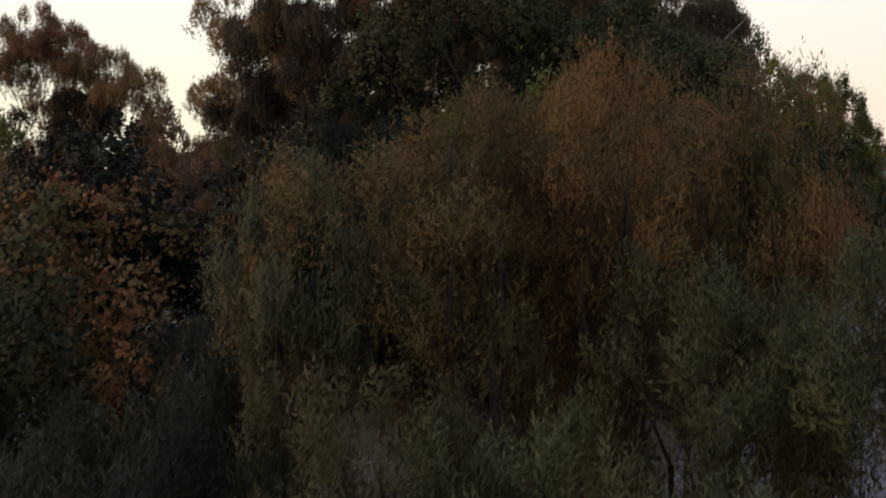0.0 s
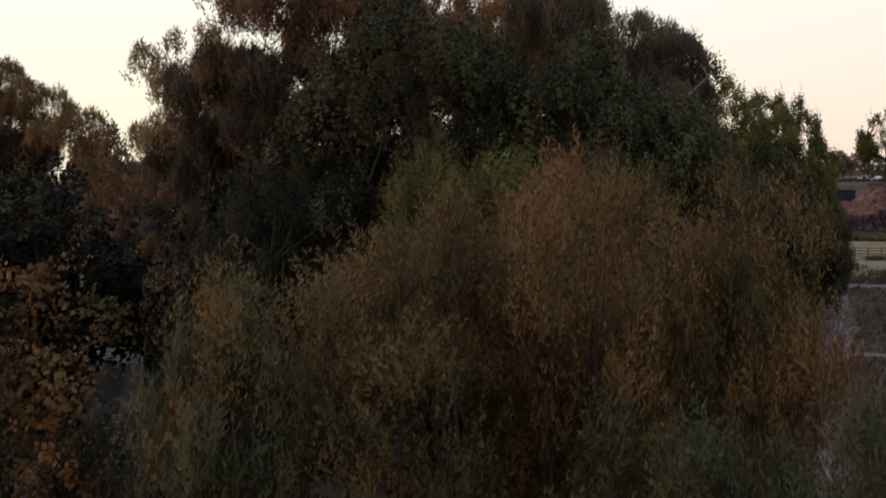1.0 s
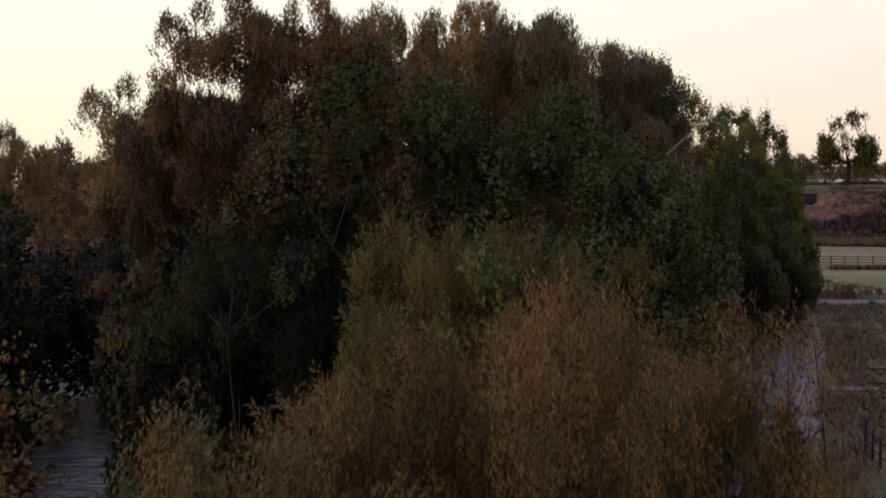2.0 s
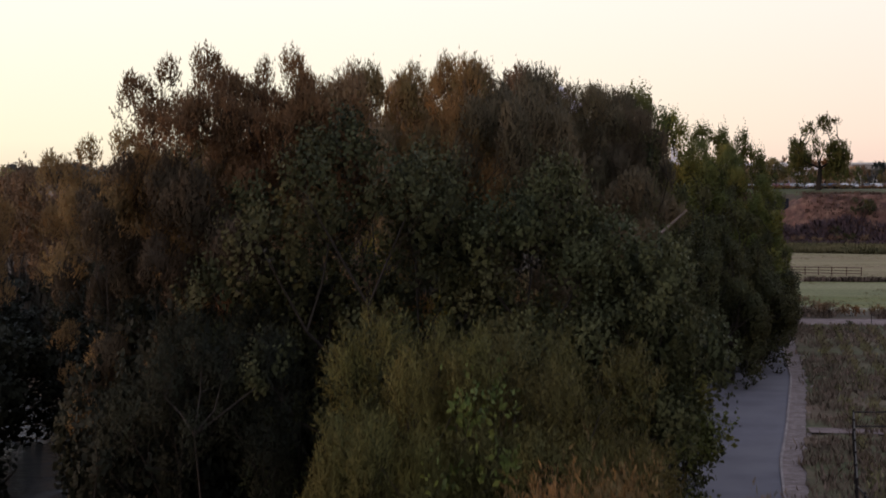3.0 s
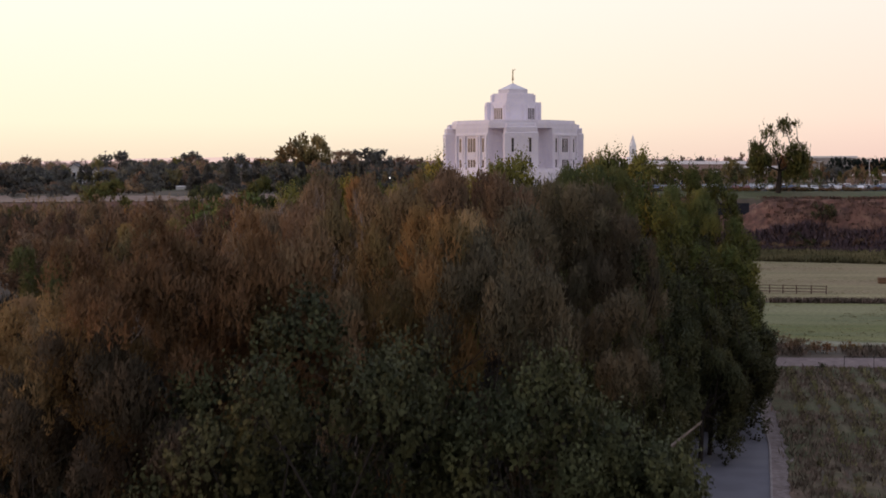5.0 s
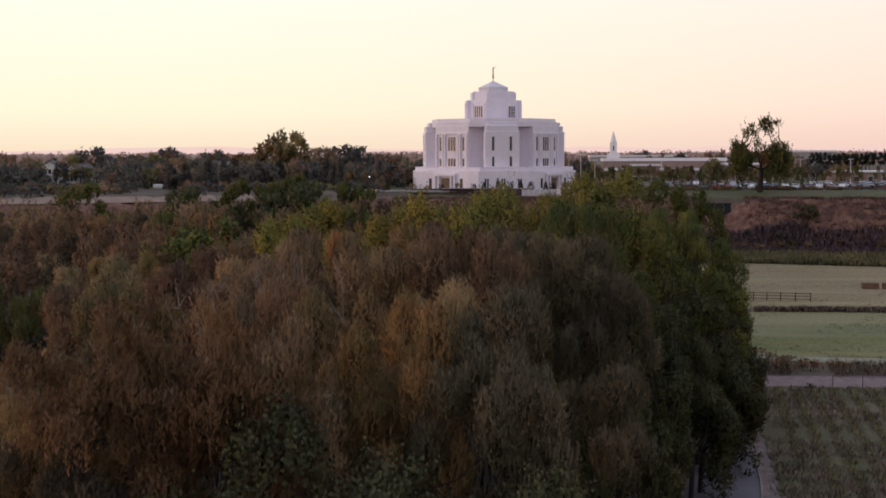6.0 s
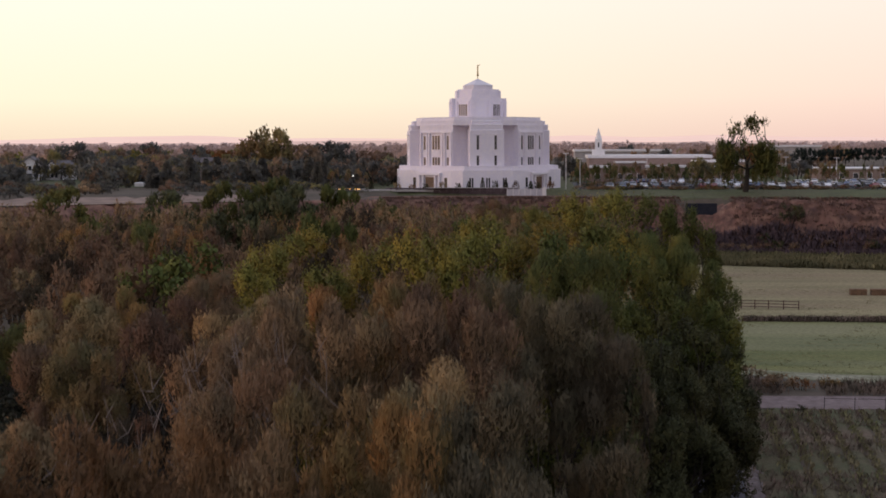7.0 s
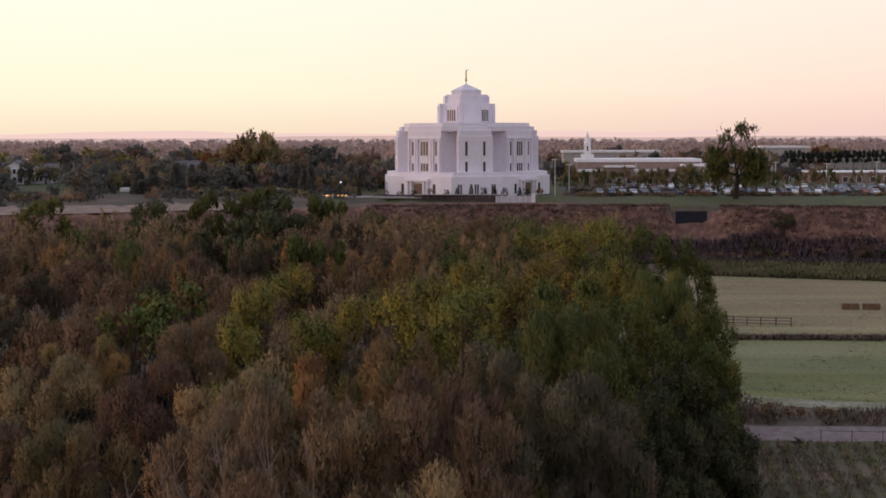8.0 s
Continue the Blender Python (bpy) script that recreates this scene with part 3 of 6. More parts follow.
def sprig_leaves(rng, c, r, n, L, W, per, reach, H, layered=False):
    """Leafy shoots that stand out from the crown, each with broad leaves round it, smaller towards its tip."""
    shoots = max(12, n // per)
    mid = np.array([0, 0, H * 0.5])
    prob = r[:, 0] * r[:, 2] * (0.5 + 0.8 * c[:, 2] / H)
    k = rng.choice(len(c), shoots, p=prob / prob.sum())
    d = unit(rng.normal(size=(shoots, 3)) + 0.45 * unit(c[k] - mid) + np.array([0, 0, 0.35]))
    base = c[k] + d * r[k] * (1 - 0.45 * rng.random((shoots, 1)) ** 1.5)
    if layered:
        way = unit(d * np.array([1, 1, 0.15]) + np.array([0, 0, 0.12]) + rng.normal(0, 0.15, (shoots, 3)))
    else:
        way = unit(d * 0.55 + np.array([0, 0, 0.75]) + rng.normal(0, 0.22, (shoots, 3)))
    span = rng.uniform(*reach, shoots) * np.where(rng.random(shoots) < 0.16, 1.9, 1.0)
    t = np.tile((np.arange(per) + 0.5) / per, shoots)
    w = np.repeat(way, per, 0)
    m = len(w)
    side = unit(np.cross(w, rng.normal(size=(m, 3))))
    size = (1.1 - 0.55 * t) * rng.uniform(0.7, 1.25, m)
    p = np.repeat(base, per, 0) + w * (np.repeat(span, per) * (t - 0.35))[:, None] + side * (L * 0.35 * size)[:, None]
    p[:, 2] = np.maximum(p[:, 2], 0.15)
    ways = unit(w * 0.45 + side * 0.8 + np.array([0, 0, -0.15]) + rng.normal(0, 0.3, (m, 3)))
    dd = np.repeat(d, per, 0)
    out_way = unit(dd + 0.25 * side + np.array([0, 0, 0.12]))
    q = faced(leaves(rng, p, ways, L * size, W * size), out_way)
    return q, unit(out_way + rng.normal(0, 0.12, (m, 3)))


def wand_leaves(rng, c, r, n, L, W, H, per=12):
    """A thicket of upright wands with narrow leaves, which end in uneven tops one behind the other."""
    prob = r[:, 0] * r[:, 2] * (0.4 + 0.9 * c[:, 2] / H)
    count = n // per
    k = rng.choice(len(c), count, p=prob / prob.sum())
    d = unit(rng.normal(size=(count, 3)) + 0.4 * unit(c[k] - np.array([0, 0, H * 0.5])) + np.array([0, 0, 0.45]))
    tip = c[k] + d * r[k] * rng.uniform(0.55, 1.22, (count, 1))
    tip[:, 2] += rng.normal(0, 0.15, count)
    lean = rng.normal(0, 0.14, (len(c), 3))
    way = unit(d * 0.5 + np.array([0, 0, 0.9]) + lean[k] * 1.6 + rng.normal(0, 0.26, (count, 3)))
    span = rng.uniform(0.3, 0.95, count)
    t = np.tile((np.arange(per) + 0.4) / per, count)
    w = np.repeat(way, per, 0)
    m = len(w)
    side = unit(np.cross(w, rng.normal(size=(m, 3))))
    p = np.repeat(tip, per, 0) - w * (np.repeat(span, per) * t)[:, None] + side * rng.uniform(0.0, 0.07, (m, 1))
    p[:, 2] = np.maximum(p[:, 2], 0.12)
    ways = unit(w * 0.75 + side * 0.75 + rng.normal(0, 0.2, (m, 3)))
    out_way = np.repeat(unit(d + 0.5 * unit(c[k] - np.array([0, 0, H * 0.5])) + rng.normal(0, 0.25, (count, 3))), per, 0)
    q = faced(leaves(rng, p, ways, L * rng.uniform(0.65, 1.3, m), W * rng.uniform(0.7, 1.3, m) * np.where(rng.random(m) < 0.05, 1.7, 1.0), True), out_way)
    return q, unit(out_way + 0.25 * side)


def crown_mesh(name, rng, c, r, n, L, W, style, H, R, per=10, reach=None):
    if style in ("willow", "round"):
        q, soft = plume_leaves(rng, c, r, n, L, W, H)
    elif style == "spire":
        q, soft = plume_leaves(rng, c, r, n, L, W, H, 7, 1.5)
    elif style == "thicket":
        q, soft = wand_leaves(rng, c, r, n, L, W, H)
    else:
        q, soft = sprig_leaves(rng, c, r, n, L, W, per, reach or (R * 0.10, R * 0.22), H, style == "layered")
    return shaded_mesh(name, q, soft)


def limbs(rng, c, r, H, R, stems, thick, twigs, most, sides=6, fine=0.07):
    """Trunk or stems with limbs that reach into the foliage tufts."""
    bm = bmesh.new()
    forks = []
    for s in range(stems):
        a = s * math.tau / stems + rng.uniform(-0.4, 0.4)
        off = 0 if stems == 1 else R * 0.10
        foot = Vector((math.cos(a) * off, math.sin(a) * off, -0.3))
        lean = R * (0.06 if stems == 1 else 0.25)
        fork = Vector((foot.x + math.cos(a) * lean, foot.y + math.sin(a) * lean, H * rng.uniform(0.22, 0.34)))
        mid = foot.lerp(fork, 0.5) + Vector(rng.normal(0, R * 0.02, 3))
        add_rod(bm, foot, mid, thick, thick * 0.85, sides)
        add_rod(bm, mid, fork, thick * 0.85, thick * 0.66, sides)
        forks.append(fork)
    # each limb springs from the nearest wood below it, so that branch forks from branch
    nodes = [(f, 0) for f in forks]
    order = sorted(range(min(most, len(c))), key=lambda k: (Vector(c[k]) - forks[0]).length)
    for k in order:
        tip = Vector(c[k])
        base, depth = min(nodes, key=lambda q: (q[0] - tip).length + 3.0 * max(0.0, q[0].z - tip.z + 0.35 * (q[0] - tip).length) + 0.25 * R * q[1])
        knee = base.lerp(tip, 0.5) + Vector((tip.x - base.x, tip.y - base.y, 0)) * 0.12 + Vector(rng.normal(0, 0.09 * (tip - base).length, 3))
        thin = thick * 0.5 * 0.74 ** depth
        add_rod(bm, base, knee, thin, thin * 0.78, 4)
        add_rod(bm, knee, tip, thin * 0.78, thin * 0.4, 3)
        nodes += [(knee, depth + 1), (tip, depth + 2)]
        for _ in range(twigs):
            d = Vector(rng.normal(size=3)) + Vector((0, 0, 0.9))
            d.normalize()
            add_rod(bm, tip.lerp(knee, rng.uniform(0, 0.6)), tip + Vector((d.x * r[k][0], d.y * r[k][1], d.z * r[k][2])) * rng.uniform(0.9, 1.25), thick * fine, thick * fine * 0.3, 3)
    return bm


def make_tree(name, seed, R, H, style, n, L, W, mat, low=0.15, count=9, stems=1, thick=0.22, twigs=3, bark=None, label="", category="tree", group="", most=99, skirt=0.28, wands=0, per=10, reach=None, fine=0.07):
    rng = np.random.default_rng(seed)
    c, r = lobes_for(rng, R, H, count, low, style, skirt)
    root = thing(name, Matrix.Identity(4), label, category, group)
    wood = limbs(rng, c, r, H, R, stems, thick, twigs, most, fine=fine)
    for k in rng.integers(0, len(c), wands):
        a, h = rng.uniform(0, 6.28), rng.uniform(1.2, 2.6)
        foot = Vector(c[k]) + Vector((math.cos(a) * r[k][0] * 0.95, math.sin(a) * r[k][1] * 0.95, -h * 0.6))
        bend = foot + Vector((*rng.normal(0, 0.10, 2), h * 0.5))
        add_rod(wood, foot, bend, 0.024, 0.018, 4)
        add_rod(wood, bend, bend + Vector((*rng.normal(0, 0.16, 2), h * 0.5)), 0.018, 0.006, 3)
    part("trunk", wood, bark or BARK, root)
    crown = part("crown", crown_mesh(name + "_crown", rng, c, r, n, L, W, style, H, R, per, reach), mat, root)
    root["size"] = (R, max(v[2] for v in crown.bound_box) * 0.955)
    return root


def make_conifer(name, seed, R, H, n, L, W, mat, label, category="tree", group=""):
    rng = np.random.default_rng(seed)
    root = thing(name, Matrix.Identity(4), label, category, group)
    part("trunk", rod((0, 0, -0.3), (0, 0, H * 0.97), 0.22, 0.02, 6), BARK, root)
    u = rng.random(n) ** 0.8
    z = H * (0.06 + 0.94 * (1 - u))
    a = rng.uniform(0, math.tau, n)
    q = R * u ** 0.8 * rng.uniform(0.55, 1.0, n) * (1 + 0.15 * np.sin(a * 5 + z * 3))
    p = np.stack([np.cos(a) * q, np.sin(a) * q, z], 1)
    way = np.stack([np.cos(a), np.sin(a), np.full(n, -0.15)], 1) + rng.normal(0, 0.3, (n, 3))
    out_way = unit(np.stack([np.cos(a), np.sin(a), np.full(n, 0.45)], 1))
    part("crown", shaded_mesh(name + "_crown", faced(leaves(rng, p, way, L * rng.uniform(0.7, 1.2, n), W * rng.uniform(0.7, 1.3, n)), out_way), out_way), mat, root)
    root["size"] = (R, H)
    return root


PLACED = set()


def plant(root, x, y, top, R=None, turn=0.0, ground=None):
    """Stand a tree: the first time the built one itself, after that a copy of it."""
    R0, H0 = root["size"]
    z = height(x, y) if ground is None else ground
    s = (R or R0) / R0
    turn = ((turn + math.pi) % math.tau - math.pi) * 0.16
    m = Matrix.Translation((x, y, z)) @ Matrix.Rotation(turn, 4, "Z") @ Matrix.Diagonal((s, s, (top - z) / H0, 1))
    if root.name in PLACED:
        return copy_thing(root, m @ Matrix.Diagonal([1 / v for v in root.scale] + [1]))
    PLACED.add(root.name)
    root.matrix_basis = m
    return root


rt = random.Random(5)

# near shrubs and trees, one by one: x, y, top, radius
W1 = "russet willow thicket in autumn leaf by the lane"
plant(make_tree("willow_shrub", 1, 3.4, 10.9, "thicket", 98000, 0.12, 0.027, LEAF["thicket"], 0.05, 56, 7, 0.09, 5, skirt=0.42, wands=90, label=W1), 19.8, 12.6, 10.5, 2.9)
plant(make_tree("willow_shrub", 16, 2.3, 9.9, "thicket", 52000, 0.12, 0.027, LEAF["thicket_ochre"], 0.05, 40, 5, 0.08, 5, skirt=0.4, wands=50, label="ochre and russet willow shrub of the thicket"), 16.7, 12.6, 9.5)
plant(make_tree("willow_shrub", 2, 2.9, 9.6, "thicket", 56000, 0.12, 0.028, LEAF["thicket_ochre"], 0.03, 40, 5, 0.07, 4, skirt=0.4, wands=36, label="russet and green willow shrub beside the river"), 15.1, 10.9, 9.0)
plant(make_tree("willow_shrub", 17, 2.1, 6.6, "thicket", 26000, 0.14, 0.028, LEAF["thicket_olive"], 0.03, 34, 4, 0.06, 3, skirt=0.4, label="dusky olive willow shrub under the thicket"), 20.5, 9.2, 6.8)
plant(make_tree("willow_shrub", 3, 2.2, 9.7, "thicket", 34000, 0.15, 0.030, LEAF["thicket_ochre"], 0.03, 30, 4, 0.07, 4, wands=24, label="ochre willow shrub at the lane's edge"), 20.9, 12.8, 9.2, 1.5)
plant(make_tree("willow_shrub", 4, 2.0, 7.2, "thicket", 30000, 0.14, 0.026, LEAF["thicket_olive"], 0.03, 30, 4, 0.06, 3, label="low olive willow shrub at the lane's edge"), 22.1, 7.6, 7.2)
plant(make_tree("willow_shrub", 5, 1.4, 4.8, "thicket", 14000, 0.15, 0.028, LEAF["silver"], 0.03, 22, 4, 0.05, 3, label="silvery grey-green willow shrub"), 20.9, 4.4, 4.6)
plant(make_tree("willow_shrub", 6, 1.9, 7.3, "thicket", 24000, 0.15, 0.028, LEAF["silver"], 0.03, 28, 4, 0.06, 3, label="silvery willow shrub beside the river"), 13.7, 9.6, 8.2, 1.35)
OLIVE = make_tree("willow_shrub", 7, 3.6, 11.2, "thicket", 66000, 0.17, 0.032, LEAF["thicket_lime"], 0.04, 40, 6, 0.10, 2, label="rounded olive-green willow thicket")
plant(OLIVE, 14.3, 26.6, 11.0, 2.8)
plant(OLIVE, 17.4, 27.2, 10.6, 3.2, 2.0)
plant(make_tree("willow_shrub", 18, 2.2, 5.2, "thicket", 22000, 0.14, 0.029, LEAF["thicket_olive"], 0.02, 30, 4, 0.05, 2, skirt=0.4, label="low olive-brown willow shrub at the foot of the thicket"), 15.7, 6.4, 5.4)
plant(make_tree("willow_shrub", 19, 2.0, 5.0, "thicket", 20000, 0.14, 0.029, LEAF["thicket_olive"], 0.02, 28, 4, 0.05, 2, skirt=0.4, label="low olive willow shrub at the foot of the thicket"), 18.0, 6.2, 5.0)
LOW_DARK = make_tree("willow_shrub", 22, 2.0, 4.8, "thicket", 16000, 0.18, 0.026, LEAF["deep"], 0.02, 28, 4, 0.05, 2, skirt=0.4, label="low river bank willow shrub, its green darkened as shade")
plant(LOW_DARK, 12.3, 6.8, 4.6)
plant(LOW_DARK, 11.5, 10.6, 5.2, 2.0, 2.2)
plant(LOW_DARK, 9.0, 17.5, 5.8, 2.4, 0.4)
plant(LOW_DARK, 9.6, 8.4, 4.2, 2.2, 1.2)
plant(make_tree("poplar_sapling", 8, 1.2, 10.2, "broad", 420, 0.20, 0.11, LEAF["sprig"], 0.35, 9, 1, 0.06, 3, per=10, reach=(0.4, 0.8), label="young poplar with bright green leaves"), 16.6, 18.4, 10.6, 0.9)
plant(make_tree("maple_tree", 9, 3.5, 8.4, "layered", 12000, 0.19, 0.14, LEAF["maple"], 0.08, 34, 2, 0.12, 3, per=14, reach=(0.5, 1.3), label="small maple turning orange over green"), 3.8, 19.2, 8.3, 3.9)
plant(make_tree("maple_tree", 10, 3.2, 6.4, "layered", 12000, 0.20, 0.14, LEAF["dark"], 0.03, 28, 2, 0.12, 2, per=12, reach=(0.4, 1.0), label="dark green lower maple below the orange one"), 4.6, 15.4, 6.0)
plant(make_tree("willow_shrub", 11, 2.8, 10.9, "thicket", 18000, 0.20, 0.03, LEAF["deep"], 0.08, 30, 4, 0.1, 2, label="river bank willow with shade painted into its leaves"), 8.0, 30.6, 10.6)
plant(make_tree("cottonwood_tree", 12, 5.0, 16.0, "broad", 40000, 0.20, 0.145, LEAF["cotton"], 0.05, 40, 1, 0.22, 2, per=16, reach=(0.5, 1.1), label="broad dark green cottonwood in full leaf"), 11.3, 33.6, 16.0, 4.5)
plant(make_tree("cottonwood_tree", 13, 4.2, 14.8, "broad", 36000, 0.20, 0.145, LEAF["cotton"], 0.05, 36, 1, 0.22, 2, per=16, reach=(0.5, 1.1), label="dark green cottonwood leaning over the lane"), 18.0, 33.8, 14.8, 3.6)
plant(make_tree("cottonwood_tree", 14, 2.6, 10.5, "broad", 12000, 0.22, 0.15, LEAF["green"], 0.03, 32, 2, 0.2, 2, skirt=0.45, per=12, reach=(0.4, 0.9), label="lower green cottonwood over the lane"), 19.5, 36.8, 10.0, 2.7)
plant(make_tree("cottonwood_tree", 15, 3.6, 9.5, "broad", 12000, 0.26, 0.18, LEAF["deep"], 0.03, 30, 2, 0.2, 2, label="low river bank cottonwood, its green darkened as shade", group="river bank trees"), 4.4, 39.0, 10.6)
snag = part("dead_branch", rod((20.3, 33.0, 12.7), (21.0, 32.8, 13.35), 0.045, 0.02, 6), BARK_PALE, None)
tagged(snag, "bare pale broken branch among the cottonwood leaves", "branch")

# open-crowned willows behind them
OPEN = make_tree("willow_tree", 20, 2.0, 16.0, "willow", 18000, 0.15, 0.042, LEAF["bare_brown"], 0.42, 34, 2, 0.13, 5, skirt=0.25, label="thin brown willow with open branching", group="grove willows")
for x, y, top, R in [(6.0, 35.6, 18.0, 2.5), (8.7, 36.6, 18.0, 2.0), (3.2, 36.2, 15.5, 2.6), (-7.6, 46.0, 14.2, 1.9), (-9.9, 46.2, 15.3, 1.7), (-11.8, 46.2, 16.6, 1.9), (-13.8, 46.4, 15.6, 2.0), (-5.0, 53.0, 13.6, 2.3)]:
    plant(OPEN, x, y, top, R, rt.uniform(0, 6.28))
BARE = make_tree("dead_willow", 21, 2.0, 16.0, "willow", 40, 0.20, 0.04, LEAF["brown"], 0.5, 14, 3, 0.05, 3, fine=0.34, bark=BARK_PALE, label="nearly bare willow with pale upright stems", group="bare willows")
for x, y, top, R in [(5.8, 50.4, 17.7, 2.0), (7.2, 51.2, 18.0, 1.8), (8.8, 50.6, 17.9, 1.9), (4.4, 49.2, 17.2, 1.9), (1.8, 49.0, 15.8, 2.0), (9.6, 44.0, 16.2, 1.6)]:
    plant(BARE, x, y, top, R, rt.uniform(0, 6.28))

NEAR = {}
for k, (col, lab) in enumerate([("brown", "brown willow in late autumn leaf"), ("rust", "russet willow in late autumn leaf"), ("mauve", "dull mauve-brown willow nearly leafless"), ("ochre", "ochre willow in autumn leaf"), ("olive", "olive-green willow of the grove"), ("dusk", "dull grey-olive willow of the grove"), ("umber", "riverside willow with shade painted into its brown")]):
    NEAR[col] = [make_tree("willow_tree", 30 + 3 * k + v, 2.6, 17.0, "willow", 20000 if v == 2 else 17000, 0.19, 0.046, LEAF[col], 0.14 if v == 2 else 0.45, 17 if v == 2 else 13, 3, 0.15, 2, skirt=0.36 if v == 2 else 0.14, label=lab, group="grove willows") for v in range(3)]
NEAR["green"] = [make_tree("cottonwood_tree", 70 + v, 4.4, 17.0, "clump", 17000, 0.27, 0.18, LEAF["green"], 0.06, 26, 1, 0.3, 1, skirt=0.34, per=13, reach=(0.5, 1.2), label="green cottonwood in full leaf", group="grove cottonwoods") for v in range(2)]
NEAR["dark"] = [make_tree("cottonwood_tree", 64 + v, 4.4, 14.0, "clump", 15000, 0.30, 0.20, LEAF["dark"], 0.03, 36, 1, 0.3, 1, skirt=0.5, per=13, reach=(0.5, 1.1), label="dark green cottonwood beside the lane", group="grove cottonwoods") for v in range(2)]
NEAR["deep"] = [make_tree("alder_tree", 75 + v, 3.6, 12.0, "broad", 4600, 0.36, 0.30, LEAF["deep"], 0.02, 44, 2, 0.2, 1, skirt=0.55, per=10, reach=(0.4, 0.8), label="river bank alder with shade painted into its deep green", group="river bank trees") for v in range(2)]
NEAR["yellow"] = [make_tree("cottonwood_tree", 67 + v, 4.4, 18.0, "clump", 17000, 0.27, 0.18, LEAF["yellow"], 0.08, 24, 1, 0.3, 1, skirt=0.3, per=13, reach=(0.5, 1.3), label="yellow-green cottonwood turning in autumn", group="grove cottonwoods") for v in range(2)]

BROW_TREES = {c: [make_tree("cottonwood_tree", 80 + 2 * k + v, 4.4, 14.0, "round", 5200, 0.48, 0.30, LEAF["cotton" if c == "dark" else c], 0.03, 18, 1, 0.3, 0, skirt=0.4, most=6, label=lab, group="grove cottonwoods") for v in range(2)] for k, (c, lab) in enumerate([("dark", "dark green cottonwood below the bluff"), ("green", "green cottonwood below the bluff"), ("olive", "olive cottonwood below the bluff")])}

